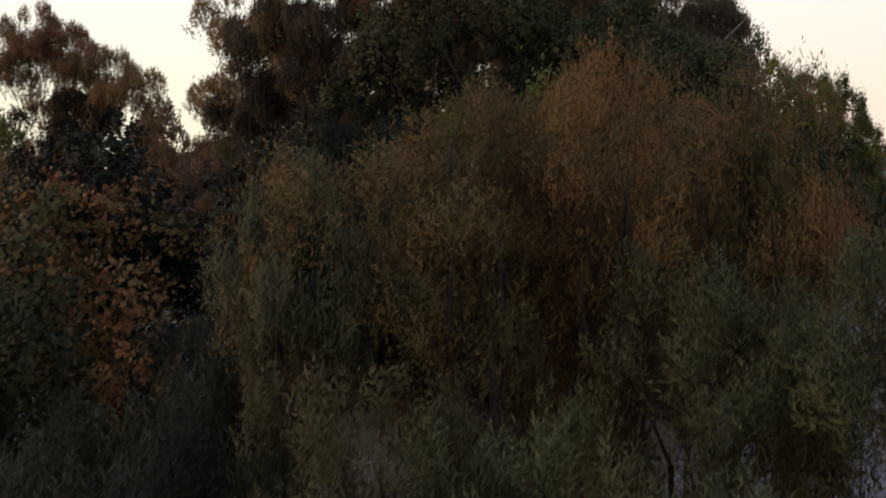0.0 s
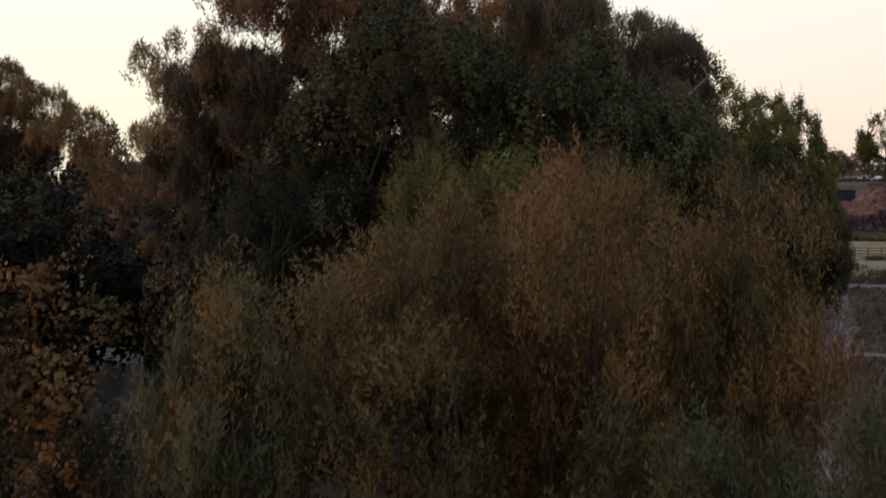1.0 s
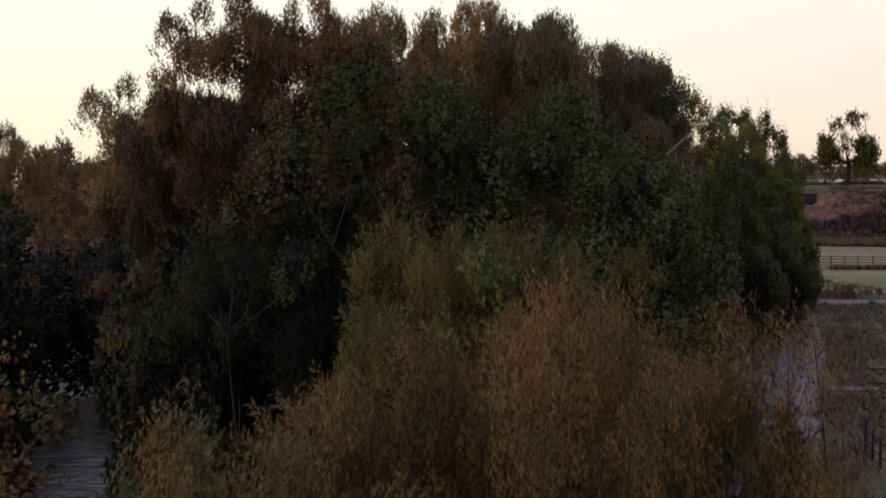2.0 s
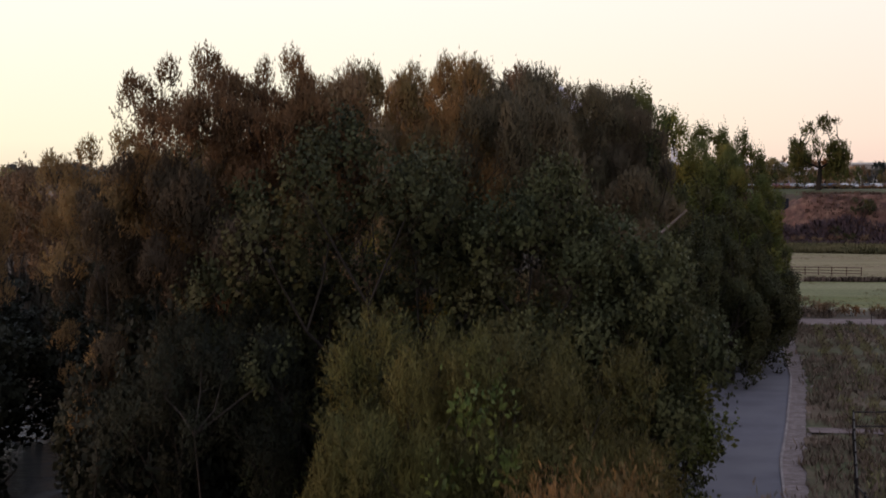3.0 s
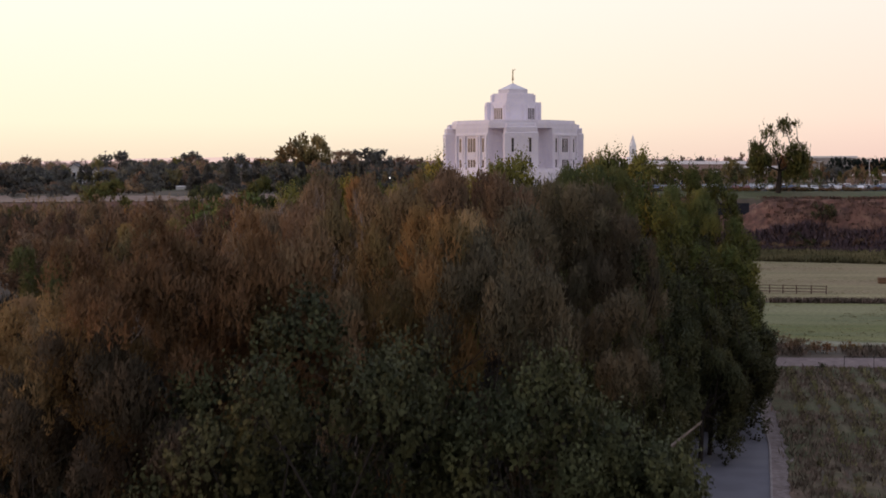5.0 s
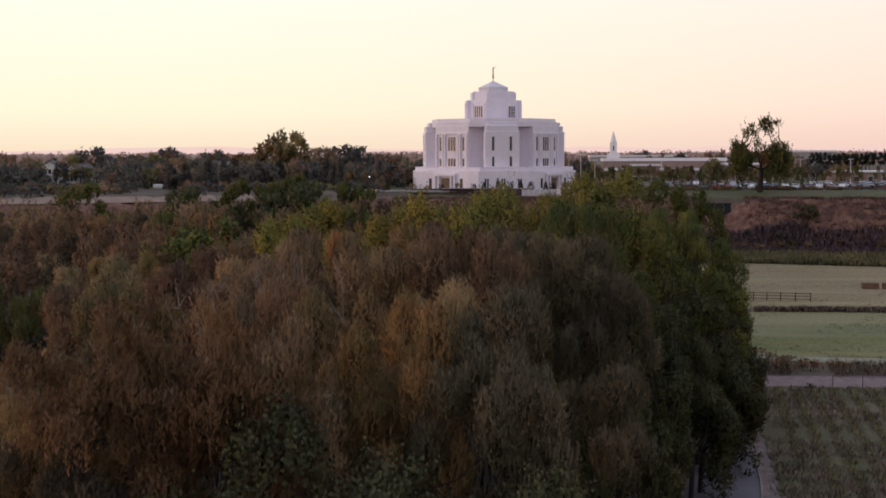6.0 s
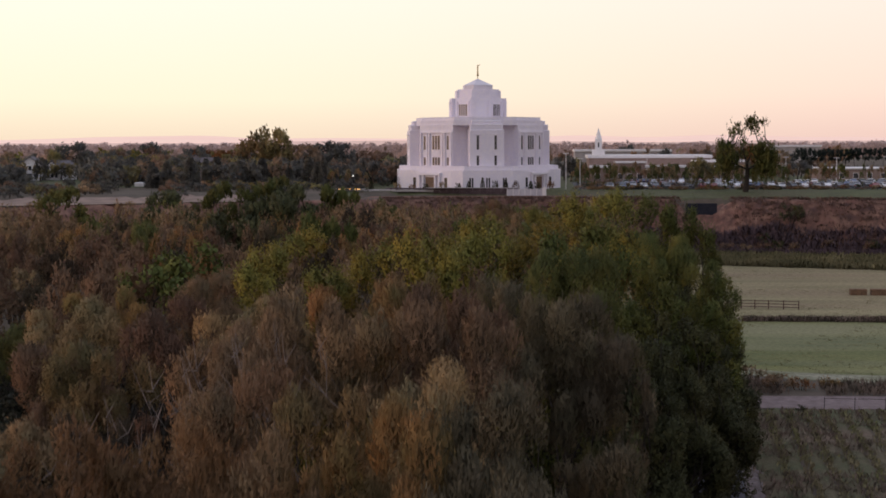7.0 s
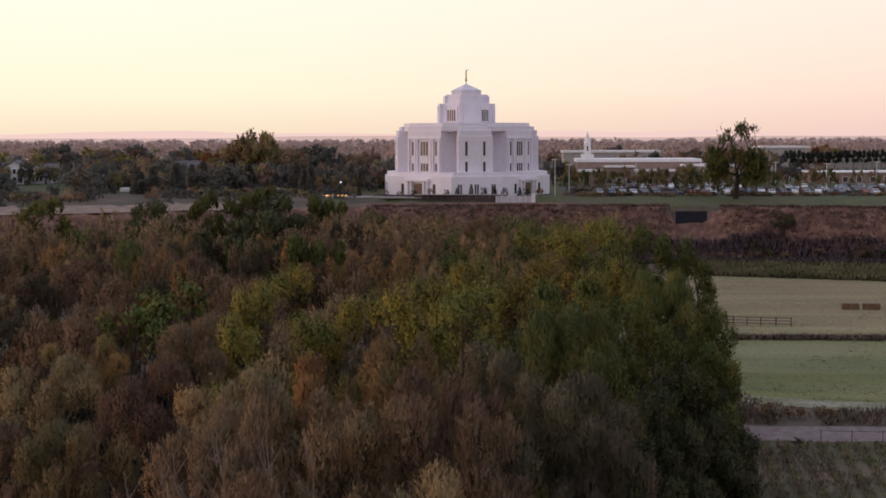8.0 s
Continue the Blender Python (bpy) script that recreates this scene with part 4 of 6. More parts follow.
SPOTS = [
    (12.5, 42.0, 14.5, 3.4, "dusk"), (16.5, 40.5, 14.0, 3.4, "dusk"), (6.4, 38.2, 16.6, 2.3, "brown"), (9.9, 38.0, 17.6, 2.8, "brown"), (4.8, 34.6, 14.8, 3.4, "umber"), (7.2, 33.4, 13.2, 3.2, "umber"), (2.6, 37.4, 12.4, 3.0, "umber"), (-2.4, 55.5, 14.0, 3.6, "umber"), (0.4, 52.5, 14.4, 3.6, "umber"), (-11.6, 51.0, 12.6, 3.2, "umber"), (-11.8, 48.6, 13.0, 4.0, "umber"), (27.5, 108, 14.0, 4.2, "dark"), (25.4, 103, 14.6, 4.2, "dark"), (13.4, 39.2, 18.0, 3.0, "rust"), (15.6, 43.8, 17.9, 3.4, "dusk"), (11.2, 41.6, 18.0, 3.0, "ochre"), (7.6, 46.2, 17.8, 3.4, "brown"), (8.6, 40.0, 16.4, 3.0, "brown"),
    (13.6, 48.2, 17.6, 3.4, "brown"), (14.4, 53.4, 18.9, 3.6, "mauve"), (10.6, 53.6, 18.6, 3.4, "brown"), (13.8, 58, 19.0, 3.4, "mauve"), (10.2, 59.6, 18.8, 3.6, "rust"),
    (17.3, 58.6, 18.6, 3.4, "dusk"), (18.6, 62, 18.4, 3.4, "dusk"), (19.6, 57, 17.3, 2.8, "dusk"), (19.4, 51.6, 14.4, 2.8, "dusk"), (20.2, 56.0, 16.2, 2.4, "dark"),
    (6.4, 53.6, 18.3, 3.2, "mauve"), (8.6, 56, 18.8, 3.4, "mauve"), (16, 37.4, 17.1, 3.0, "dusk"), (18.5, 75.4, 19.4, 4.0, "olive"), (19.6, 83, 20.0, 4.2, "green"), (11.6, 97.6, 19.7, 4.4, "yellow"), (24.2, 124, 20.3, 4.6, "yellow"), (30.6, 126.6, 19.2, 4.0, "green"), (-20.5, 188, 18.4, 6.5, "dark"), (-26, 190, 17.0, 6.0, "dark"), (17, 160, 17.8, 5.0, "yellow"), (10, 197, 16.8, 5.0, "brown"), (4.6, 57, 17.6, 3.8, "brown"), (-4, 63, 16.0, 3.8, "mauve"), (-2, 60.4, 16.4, 3.6, "ochre"), (-2.6, 52.4, 14.6, 3.4, "brown"),
    (-1.8, 70.6, 17.2, 4.0, "mauve"), (4, 65, 17.8, 3.8, "brown"), (9, 67, 18.2, 3.8, "rust"), (15, 68, 18.4, 3.8, "dusk"), (20.4, 70, 15.6, 3.6, "dusk"),
    (12.6, 81, 19.8, 4.4, "yellow"), (9.2, 81, 19.3, 3.6, "yellow"), (5.2, 88.6, 18.2, 4.2, "yellow"), (0.2, 82.8, 17.5, 3.6, "yellow"), (-1.8, 102.4, 18.4, 4.8, "yellow"),
    (17.2, 88, 19.0, 4.4, "green"), (16.6, 104, 19.0, 4.4, "yellow"), (19.8, 122, 20.0, 4.8, "yellow"), (22.6, 142, 19.6, 4.8, "yellow"), (26.6, 130.4, 19.7, 4.6, "green"),
    (28.4, 127, 19.4, 4.0, "green"), (27.6, 112.4, 17.8, 4.0, "olive"), (30.4, 112, 14.6, 3.6, "green"), (31.6, 121, 14.4, 3.6, "green"), (24.0, 100, 17.0, 4.2, "green"),
    (26.2, 88, 11.2, 3.2, "dark"), (22.4, 80, 14.0, 3.6, "dark"), (27.6, 98, 13.0, 4.4, "dark"), (24.6, 93, 14.0, 4.0, "dark"), (33.2, 130, 9.8, 2.8, "dark"), (29.6, 106, 13.0, 4.0, "green"), (27.0, 90, 9.5, 3.0, "dark"),
    (21.0, 64, 11.0, 3.0, "dark"), (20.4, 47, 9.6, 2.8, "dark"), (33.6, 140, 12.0, 3.4, "green"), (28.6, 96, 10.0, 4.0, "dark"), (30.0, 102, 10.4, 3.8, "dark"), (31.5, 112, 9.5, 3.6, "dark"),
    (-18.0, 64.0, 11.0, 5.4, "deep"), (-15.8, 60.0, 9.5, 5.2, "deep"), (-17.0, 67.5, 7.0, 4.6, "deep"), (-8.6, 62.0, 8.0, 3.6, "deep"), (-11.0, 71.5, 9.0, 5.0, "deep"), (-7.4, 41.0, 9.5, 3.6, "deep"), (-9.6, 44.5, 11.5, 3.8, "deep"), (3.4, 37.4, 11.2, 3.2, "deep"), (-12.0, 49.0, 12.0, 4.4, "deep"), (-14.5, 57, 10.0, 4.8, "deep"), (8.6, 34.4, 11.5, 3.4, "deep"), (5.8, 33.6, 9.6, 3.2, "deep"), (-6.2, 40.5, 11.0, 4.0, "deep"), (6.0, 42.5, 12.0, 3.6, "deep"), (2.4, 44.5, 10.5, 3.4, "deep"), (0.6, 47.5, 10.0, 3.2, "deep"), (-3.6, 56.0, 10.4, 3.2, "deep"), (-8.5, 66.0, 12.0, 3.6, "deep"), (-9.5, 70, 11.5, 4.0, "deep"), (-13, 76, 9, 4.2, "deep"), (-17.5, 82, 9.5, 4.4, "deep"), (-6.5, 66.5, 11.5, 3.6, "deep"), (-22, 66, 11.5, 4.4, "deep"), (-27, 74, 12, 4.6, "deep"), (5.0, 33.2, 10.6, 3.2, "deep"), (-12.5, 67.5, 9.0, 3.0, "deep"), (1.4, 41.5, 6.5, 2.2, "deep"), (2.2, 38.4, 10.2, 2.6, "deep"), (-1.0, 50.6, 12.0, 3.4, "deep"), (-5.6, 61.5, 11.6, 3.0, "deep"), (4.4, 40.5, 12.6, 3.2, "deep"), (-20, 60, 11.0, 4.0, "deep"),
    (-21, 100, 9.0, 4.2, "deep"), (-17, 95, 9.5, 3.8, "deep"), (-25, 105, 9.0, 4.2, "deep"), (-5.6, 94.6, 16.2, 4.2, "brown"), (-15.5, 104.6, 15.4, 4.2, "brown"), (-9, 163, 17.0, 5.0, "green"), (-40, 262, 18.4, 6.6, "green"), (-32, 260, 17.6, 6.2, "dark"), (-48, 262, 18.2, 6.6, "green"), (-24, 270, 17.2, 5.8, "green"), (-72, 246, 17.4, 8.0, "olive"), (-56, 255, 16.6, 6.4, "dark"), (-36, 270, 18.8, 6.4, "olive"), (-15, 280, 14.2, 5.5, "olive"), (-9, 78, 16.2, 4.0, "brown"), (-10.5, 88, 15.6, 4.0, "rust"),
    (10.6, 74, 18.0, 3.6, "ochre"), (-16, 84, 14.2, 4.0, "olive"),
]
for k, (x, y, top, R, col) in enumerate(SPOTS):
    kind = BROW_TREES if y > 155 and col in BROW_TREES else NEAR
    plant(kind[col][2 if len(kind[col]) == 3 and (y < 40.5 or col == "umber") else k % 2], x, y, top + (0.7 if col in ("green", "yellow") and y < 155 else 0.0), R * (0.80 if col in ("dark", "green", "yellow", "deep") else 0.74), rt.uniform(0, 6.28))

FAR = {}
for k, (col, style, lab) in enumerate([("brown", "willow", "brown willow of the river grove"), ("rust", "willow", "russet willow of the river grove"), ("mauve", "willow", "mauve-brown willow of the river grove"), ("umber", "willow", "dark umber willow of the river grove"), ("olive", "willow", "olive willow of the river grove"), ("green", "broad", "green cottonwood of the river grove"), ("yellow", "broad", "yellow-green cottonwood of the river grove"), ("dark", "broad", "dark green tree of the river grove")]):
    FAR[col] = [make_tree("willow_tree" if style == "willow" else "cottonwood_tree", 90 + 3 * k + v, 3.6, 15.5, style, 3300 if style == "willow" else 1800, 0.34 if style == "willow" else 0.36, 0.15 if style == "willow" else 0.29, LEAF[col], 0.3, 7, 1, 0.2, 0, skirt=0.1, label=lab, group="river grove", most=5) for v in range(2)]


def grove():
    taken = [(x, y, R) for x, y, _, R, _ in SPOTS]
    made, rest = 0, {}
    for y0 in np.arange(66, 308, 6.6):
        gap = 6.7 + y0 / 120
        for x0 in np.arange(17 - 0.50 * y0 - 14, 36, gap):
            x, y = x0 + rt.uniform(-2, 2), y0 + rt.uniform(-2, 2)
            edge = 18.0 if y < 112 else 27 - 0.02 * max(0, y - 140) if y < 200 else 27 + (y - 200) * 0.12
            if x > edge or y > along(BROW, x) - 5 or to_river(x, y) < 4.5 or math.hypot(x + 21, y - 100) < 9:
                continue
            if y < 128 and any(math.hypot(x - a, y - b) < R * 1.0 for a, b, R in taken):
                continue
            v = noise.noise(Vector((x * 0.035, y * 0.03, 7))) + rt.uniform(-0.25, 0.25)
            if x > 4 and y > 150:
                col = "green" if v > 0.1 else "olive" if v > -0.15 else "brown"
            else:
                col = "green" if v > 0.48 else "olive" if v > 0.36 else "brown" if v > 0.24 else "mauve" if v > 0.0 else "rust" if v > -0.10 else "umber" if v > -0.22 else "mauve"
            top = 16.0 - 1.6 * smooth(120, 230, y) - 2.2 * smooth(230, 300, y) + rt.uniform(-3.4, 1.4)
            top -= 0.055 * max(0, -x - 12) * (1 - smooth(150, 260, y)) + (0 if y > 75 else -0.6)
            if y < 218:
                plant(FAR[col][made % 2], x, y, top, rt.uniform(2.5, 3.8), rt.uniform(0, 6.28))
                made += 1
            else:
                rest.setdefault("willow" if col in ("brown", "rust", "mauve", "umber") else "green", []).append((x, y, top, rt.uniform(4.2, 5.6)))
    # beyond that crown runs into crown
    for col, spots_ in rest.items():
        rng = np.random.default_rng(77)
        vs, ups = [], []
        for x, y, top, R in spots_:
            z = height(x, y)
            c, r = lobes_for(rng, R, top - z, 14, 0.15, "willow" if col == "willow" else "broad")
            q, way = plume_leaves(rng, c, r, 520, 0.55, 0.26, top - z)
            vs.append(q + np.array([x, y, z]))
            ups.append(way)
        tagged(part("grove_canopy", shaded_mesh("grove_canopy", np.concatenate(vs), np.concatenate(ups)), LEAF["brown" if col == "willow" else "olive"], None), "brown and olive crowns of the grove below the bluff", "woods", kind="stuff")


grove()


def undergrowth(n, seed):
    """Near-black brush added on the grove floor as shade for the gaps between the stems."""
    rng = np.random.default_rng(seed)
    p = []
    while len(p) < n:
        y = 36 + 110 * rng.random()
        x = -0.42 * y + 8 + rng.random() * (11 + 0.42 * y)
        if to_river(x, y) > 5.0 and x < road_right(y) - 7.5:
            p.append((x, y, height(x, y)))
    tufts("undergrowth", material("gap_shade_twigs", (0.040, 0.031, 0.022), 0.95, (0.026, 0.024, 0.017), 0.4, per_island=0.2), p, 5.5, 0.55, 8, "near-black brush added as shade in the grove's gaps", seed, 0.9)


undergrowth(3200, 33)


# ---- the temple ----
def quarter(face, half, pav, pavhalf, recess=0.0):
    """A plan with four main faces and four corner pavilions, joined by straight or hollow flanks."""
    pts = []
    for q in range(4):
        a = q * math.pi / 2
        loc = [(face, -half), (face, half)]
        c = pav / math.sqrt(2)
        k = pavhalf / math.sqrt(2)
        p0, p1 = (c + k, c - k), (c - k, c + k)

        def hollow(edge, pavilion):
            """From the edge of a main face inwards in a concave sweep to the foot of the pavilion's return."""
            back = (pavilion[0] - recess / math.sqrt(2), pavilion[1] - recess / math.sqrt(2))
            ux, uy = back[0] - edge[0], back[1] - edge[1]
            run = math.hypot(ux, uy)
            nx, ny = -uy / run, ux / run
            if nx * back[0] + ny * back[1] > 0:
                nx, ny = -nx, -ny
            out = [(edge[0] + ux * t + nx * 0.9 * math.sin(math.pi * t), edge[1] + uy * t + ny * 0.9 * math.sin(math.pi * t)) for t in (0.12, 0.28, 0.46, 0.64, 0.82)]
            return out + [back]

        loc = loc + (hollow(loc[1], p0) if recess else []) + [p0, p1]
        if recess:
            loc += hollow((half, face), p1)[::-1]
        pts += [(x * math.cos(a) - y * math.sin(a), x * math.sin(a) + y * math.cos(a)) for x, y in loc]
    return pts


def softened(bm, w=0.12):
    bmesh.ops.bevel(bm, geom=[e for e in bm.edges if e.is_manifold and e.calc_face_angle(0) > 0.35], offset=w, segments=1, affect="EDGES")
    return bm


def window_unit(parent, m, w, h, lites):
    """A window in a wall: frame, sill, and its glass lites with mullions between."""
    win = part("window", box(-w / 2 - 0.12, w / 2 + 0.12, -0.02, 0.10, h, h + 0.16), STONE, parent)
    win.matrix_basis = m
    part("sill", box(-w / 2 - 0.16, w / 2 + 0.16, -0.02, 0.14, -0.18, 0), STONE, win)
    step = w / lites
    for k in range(lites):
        part("pane", box(-w / 2 + k * step + 0.06, -w / 2 + (k + 1) * step - 0.06, -0.02, 0.012, 0.02, h - 0.02), GLASS, win)
    for k in range(1, lites):
        x = -w / 2 + k * step
        part("mullion", box(x - 0.09, x + 0.09, -0.02, 0.08, 0, h), STONE, win)
    return win


def build_temple():
    t = thing("temple", Matrix.Translation((0, 368.4, 13.7)) @ Matrix.Rotation(radians(-35.3), 4, "Z"), "white granite temple with a stepped drum and dome", "temple")
    podium = bmesh.new()
    add_prism(podium, quarter(20.6, 7.2, 22.0, 6.6), -0.6, 5.0)
    softened(podium, 0.15)
    part("podium", podium, STONE, t)
    cap = bmesh.new()
    add_prism(cap, quarter(20.0, 6.8, 21.4, 6.2), 4.99, 6.0)
    softened(cap, 0.12)
    part("podium_parapet", cap, STONE, t)
    body = bmesh.new()
    add_prism(body, quarter(18.0, 5.7, 18.7, 4.4, 4.6), 5.9, 16.9)
    softened(body, 0.10)
    part("main_wall", body, STONE, t)
    for inset, z0, z1 in ((0.0, 16.75, 18.1), (0.55, 18.08, 18.95)):
        b = bmesh.new()
        add_prism(b, quarter(17.75 - inset, 5.6, 17.3 - inset, 4.6), z0, z1)
        softened(b, 0.10)
        part("parapet", b, STONE, t)
    # corner pavilions, stepped back towards their tops
    for q in range(4):
        for face, half, z0, z1 in ((19.3, 4.6, 5.9, 15.6), (18.95, 4.25, 15.58, 17.1), (18.2, 3.9, 17.08, 18.1)):
            p = part("pavilion_step", softened(box(-half, half, -6.0, 0.0, z0, z1), 0.16), STONE, t)
            p.matrix_basis = Matrix.Rotation(q * math.pi / 2 - math.pi / 4, 4, "Z") @ Matrix.Translation((0, face, 0))
    drum = bmesh.new()
    add_prism(drum, quarter(6.5, 3.0, 7.55, 2.9), 18.9, 24.3)
    softened(drum, 0.10)
    part("drum", drum, STONE, t)
    for s, z0, z1 in ((0.80, 24.28, 26.4), (0.74, 26.38, 26.75)):
        b = bmesh.new()
        add_prism(b, [(x * s, y * s) for x, y in quarter(6.9, 3.0, 7.6, 3.0)], z0, z1)
        softened(b, 0.12)
        part("drum_step", b, STONE, t)
    octo = [(4.25 * math.cos((k + 0.5) * math.tau / 8), 4.25 * math.sin((k + 0.5) * math.tau / 8)) for k in range(8)]
    dome = bmesh.new()
    add_prism(dome, octo, 26.7, 27.75)
    add_prism(dome, [(x * 1.02, y * 1.02) for x, y in octo], 27.74, 28.0, [(x * 0.98, y * 0.98) for x, y in octo])
    add_prism(dome, [(x * 0.97, y * 0.97) for x, y in octo], 27.99, 29.75, [(x * 0.03, y * 0.03) for x, y in octo])
    part("dome", dome, ROOFM, t, "pale ribbed octagonal dome roof")
    fin = bmesh.new()
    add_rod(fin, (0, 0, 29.4), (0, 0, 30.6), 0.14, 0.10, 10)
    bmesh.ops.create_uvsphere(fin, u_segments=12, v_segments=8, radius=0.32, matrix=Matrix.Translation((0, 0, 30.75)))
    part("finial", fin, GOLD, t, "dull gilt finial ball")

    def at(face, along_, z, q, diag=False):
        a = q * math.pi / 2 + (math.pi / 4 if diag else 0)
        return Matrix.Rotation(a - math.pi / 2, 4, "Z") @ Matrix.Translation((-along_, face, z))

    for q in range(4):
        # main faces: triple window between pilasters, a slit at each edge
        for z, h in ((6.2, 2.1), (10.35, 3.7)):
            window_unit(t, at(18.0, 0, z, q), 2.7, h, 3)
            for s in (-4.0, 4.0):
                window_unit(t, at(18.0, s, z, q), 0.75, h, 1)
        for s in (-5.2, -3.0, -2.3, 2.3, 3.0, 5.2):
            p = part("pilaster", box(-0.24, 0.24, -0.05, 0.42, 5.95, 14.7, bevel=0.05), STONE, t)
            p.matrix_basis = at(18.0, s, 0, q)
        p = part("spandrel", box(-1.35, 1.35, -0.04, 0.10, 8.6, 10.1, bevel=0.04), STONE, t)
        p.matrix_basis = at(18.0, 0, 0, q)
        p = part("cornice", box(-5.5, 5.5, -0.05, 0.30, 14.7, 15.2, bevel=0.05), STONE, t)
        p.matrix_basis = at(18.0, 0, 0, q)
        # corner pavilions: two slits, one over the other
        for s in (-2.35, 2.35):
            for z, h in ((6.2, 2.6), (10.35, 3.7)):
                window_unit(t, at(19.3, s, z, q, True), 0.75, h, 1)
            p = part("band", box(-0.75, 0.75, -0.05, 0.16, 14.2, 14.6, bevel=0.03), STONE, t)
            p.matrix_basis = at(19.3, s, 0, q, True)
        # drum windows
        window_unit(t, at(6.5, 0, 19.5, q), 2.9, 3.1, 4)
        for s in (-1.95, 1.95):
            p = part("pilaster", box(-0.18, 0.18, -0.05, 0.25, 19.0, 23.4, bevel=0.04), STONE, t)
            p.matrix_basis = at(6.5, s, 0, q)
        for s in (-2.1, -1.5, 1.5, 2.1):
            p = part("pilaster", box(-0.13, 0.13, -0.05, 0.18, 19.0, 23.6, bevel=0.03), STONE, t)
            p.matrix_basis = at(7.55, s, 0, q, True)
        # ground storey: portal with columns on the main faces, tall windows on the pavilions
        door = part("door", box(-1.5, 1.5, -0.03, 0.06, 0, 3.1, bevel=0.02), DOORM, t, "tall bronze entrance door")
        door.matrix_basis = at(20.6, 0, 0, q)
        for k in range(4):
            part("leaf_panel", box(-1.4 + 0.72 * k, -0.76 + 0.72 * k, 0.05, 0.10, 0.3, 2.9, bevel=0.02), DOORM, door)
        lint = part("lintel", box(-3.8, 3.8, -0.05, 0.7, 3.6, 4.3, bevel=0.06), STONE, t)
        lint.matrix_basis = at(20.6, 0, 0, q)
        for s in (-3.4, -2.1, 2.1, 3.4):
            col = part("column", rod((0, 0.35, -0.4), (0, 0.35, 3.65), 0.36, 0.30, 14), STONE, t)
            col.matrix_basis = at(20.6, s, 0, q)
        for s in (-5.4, 5.4):
            window_unit(t, at(20.6, s, 0.4, q), 1.1, 2.6, 1)
        for s in (-4.4, 0.0, 4.4):
            window_unit(t, at(22.0, s, 0.4, q, True), 1.2, 2.6, 2)
    return t


build_temple()
statue = bmesh.new()
add_rod(statue, (0, 0, 0), (0, 0, 1.5), 0.22, 0.15, 8)
add_rod(statue, (0, 0, 1.5), (0, 0, 2.3), 0.19, 0.13, 8)
add_rod(statue, (0, 0, 2.25), (0, 0, 2.65), 0.12, 0.11, 8)
add_rod(statue, (0, 0, 2.15), (0.75, -0.1, 2.75), 0.10, 0.05, 6)
st = part("statue", statue, GOLD, None)
st.matrix_world = pose(0, 368.4, 44.7)
tagged(st, "plain gilt figure-like finial on the temple dome", "statue")

# terrace before the temple
def terrace():
    line = [(-23, 345.5), (-12, 343), (0, 341.6), (9, 341.2), (12, 341.2)]
    w = thing("retaining_wall", Matrix.Identity(4), "dark stone retaining wall below the temple", "wall")
    for (ax, ay), (bx, by) in zip(line, line[1:]):
        for lev in range(3):
            n = max(2, int((bx - ax) / 1.6))
            for k in range(n):
                x0, x1 = ax + (bx - ax) * k / n, ax + (bx - ax) * (k + 1) / n
                y = ay + (by - ay) * (k + 0.5) / n
                z = 12.05 + lev * 0.72
                part("stone_block", box(x0 + 0.03, x1 - 0.03, y - 0.35 + 0.05 * rt.random(), y + 0.3, z, z + 0.69, bevel=0.05), WALLSTONE, w)
    part("coping", box(-12, 12, 340.9, 342.2, 14.21, 14.36, bevel=0.04), CONCRETE, w, "pale coping")
    wk = part("walkway", box(-34, 16, 342.4, 347, 13.2, 13.72), CONCRETE, None)
    tagged(wk, "pale concrete walk before the temple", "walkway", kind="structure")
    edging = thing("edging_stones", Matrix.Identity(4), "row of pale edging stones before the temple walk", "edging")
    for k in range(15):
        x, w_ = -35 + 1.55 * k, rt.uniform(0.9, 1.3)
        part("stone", box(x, x + w_, 341.3, 342.0 + 0.1 * rt.random(), 13.3, 13.72 + 0.25 * rt.random(), bevel=0.08), CONCRETE, edging)


terrace()
sheet("bare_earth", BLUFFM, lambda y: -34 + wob(y, 21, 3.0), lambda y: 40 + wob(y, 22, 4.0), list(np.arange(325.0, 340.9, 1.5)), 12.34, "bare reddish earth below the temple wall", "ground")


PANEL = material("pale_panel", (0.50, 0.48, 0.52), 0.6, (0.42, 0.40, 0.44), 1.0)


def white_enclosure():
    e = thing("utility_enclosure", pose(13.5, 339.6, 12.1), "white panelled low enclosure beside the retaining wall", "enclosure")
    for k in range(6):
        part("panel", box(-4.6 + k * 1.5, -3.2 + k * 1.5, -0.05, 0.05, 0, 1.9, bevel=0.02), PANEL, e)
    for k in range(7):
        part("post", box(-4.72 + k * 1.5, -4.58 + k * 1.5, -0.08, 0.08, 0, 2.05), WHITE, e)
    part("pier", box(4.3, 5.3, -0.4, 0.4, -0.2, 2.4, bevel=0.05), WHITE, e)
    part("slab", box(-4.8, 4.6, 0.12, 1.6, -0.3, 0.25, bevel=0.04), CONCRETE, e)


white_enclosure()

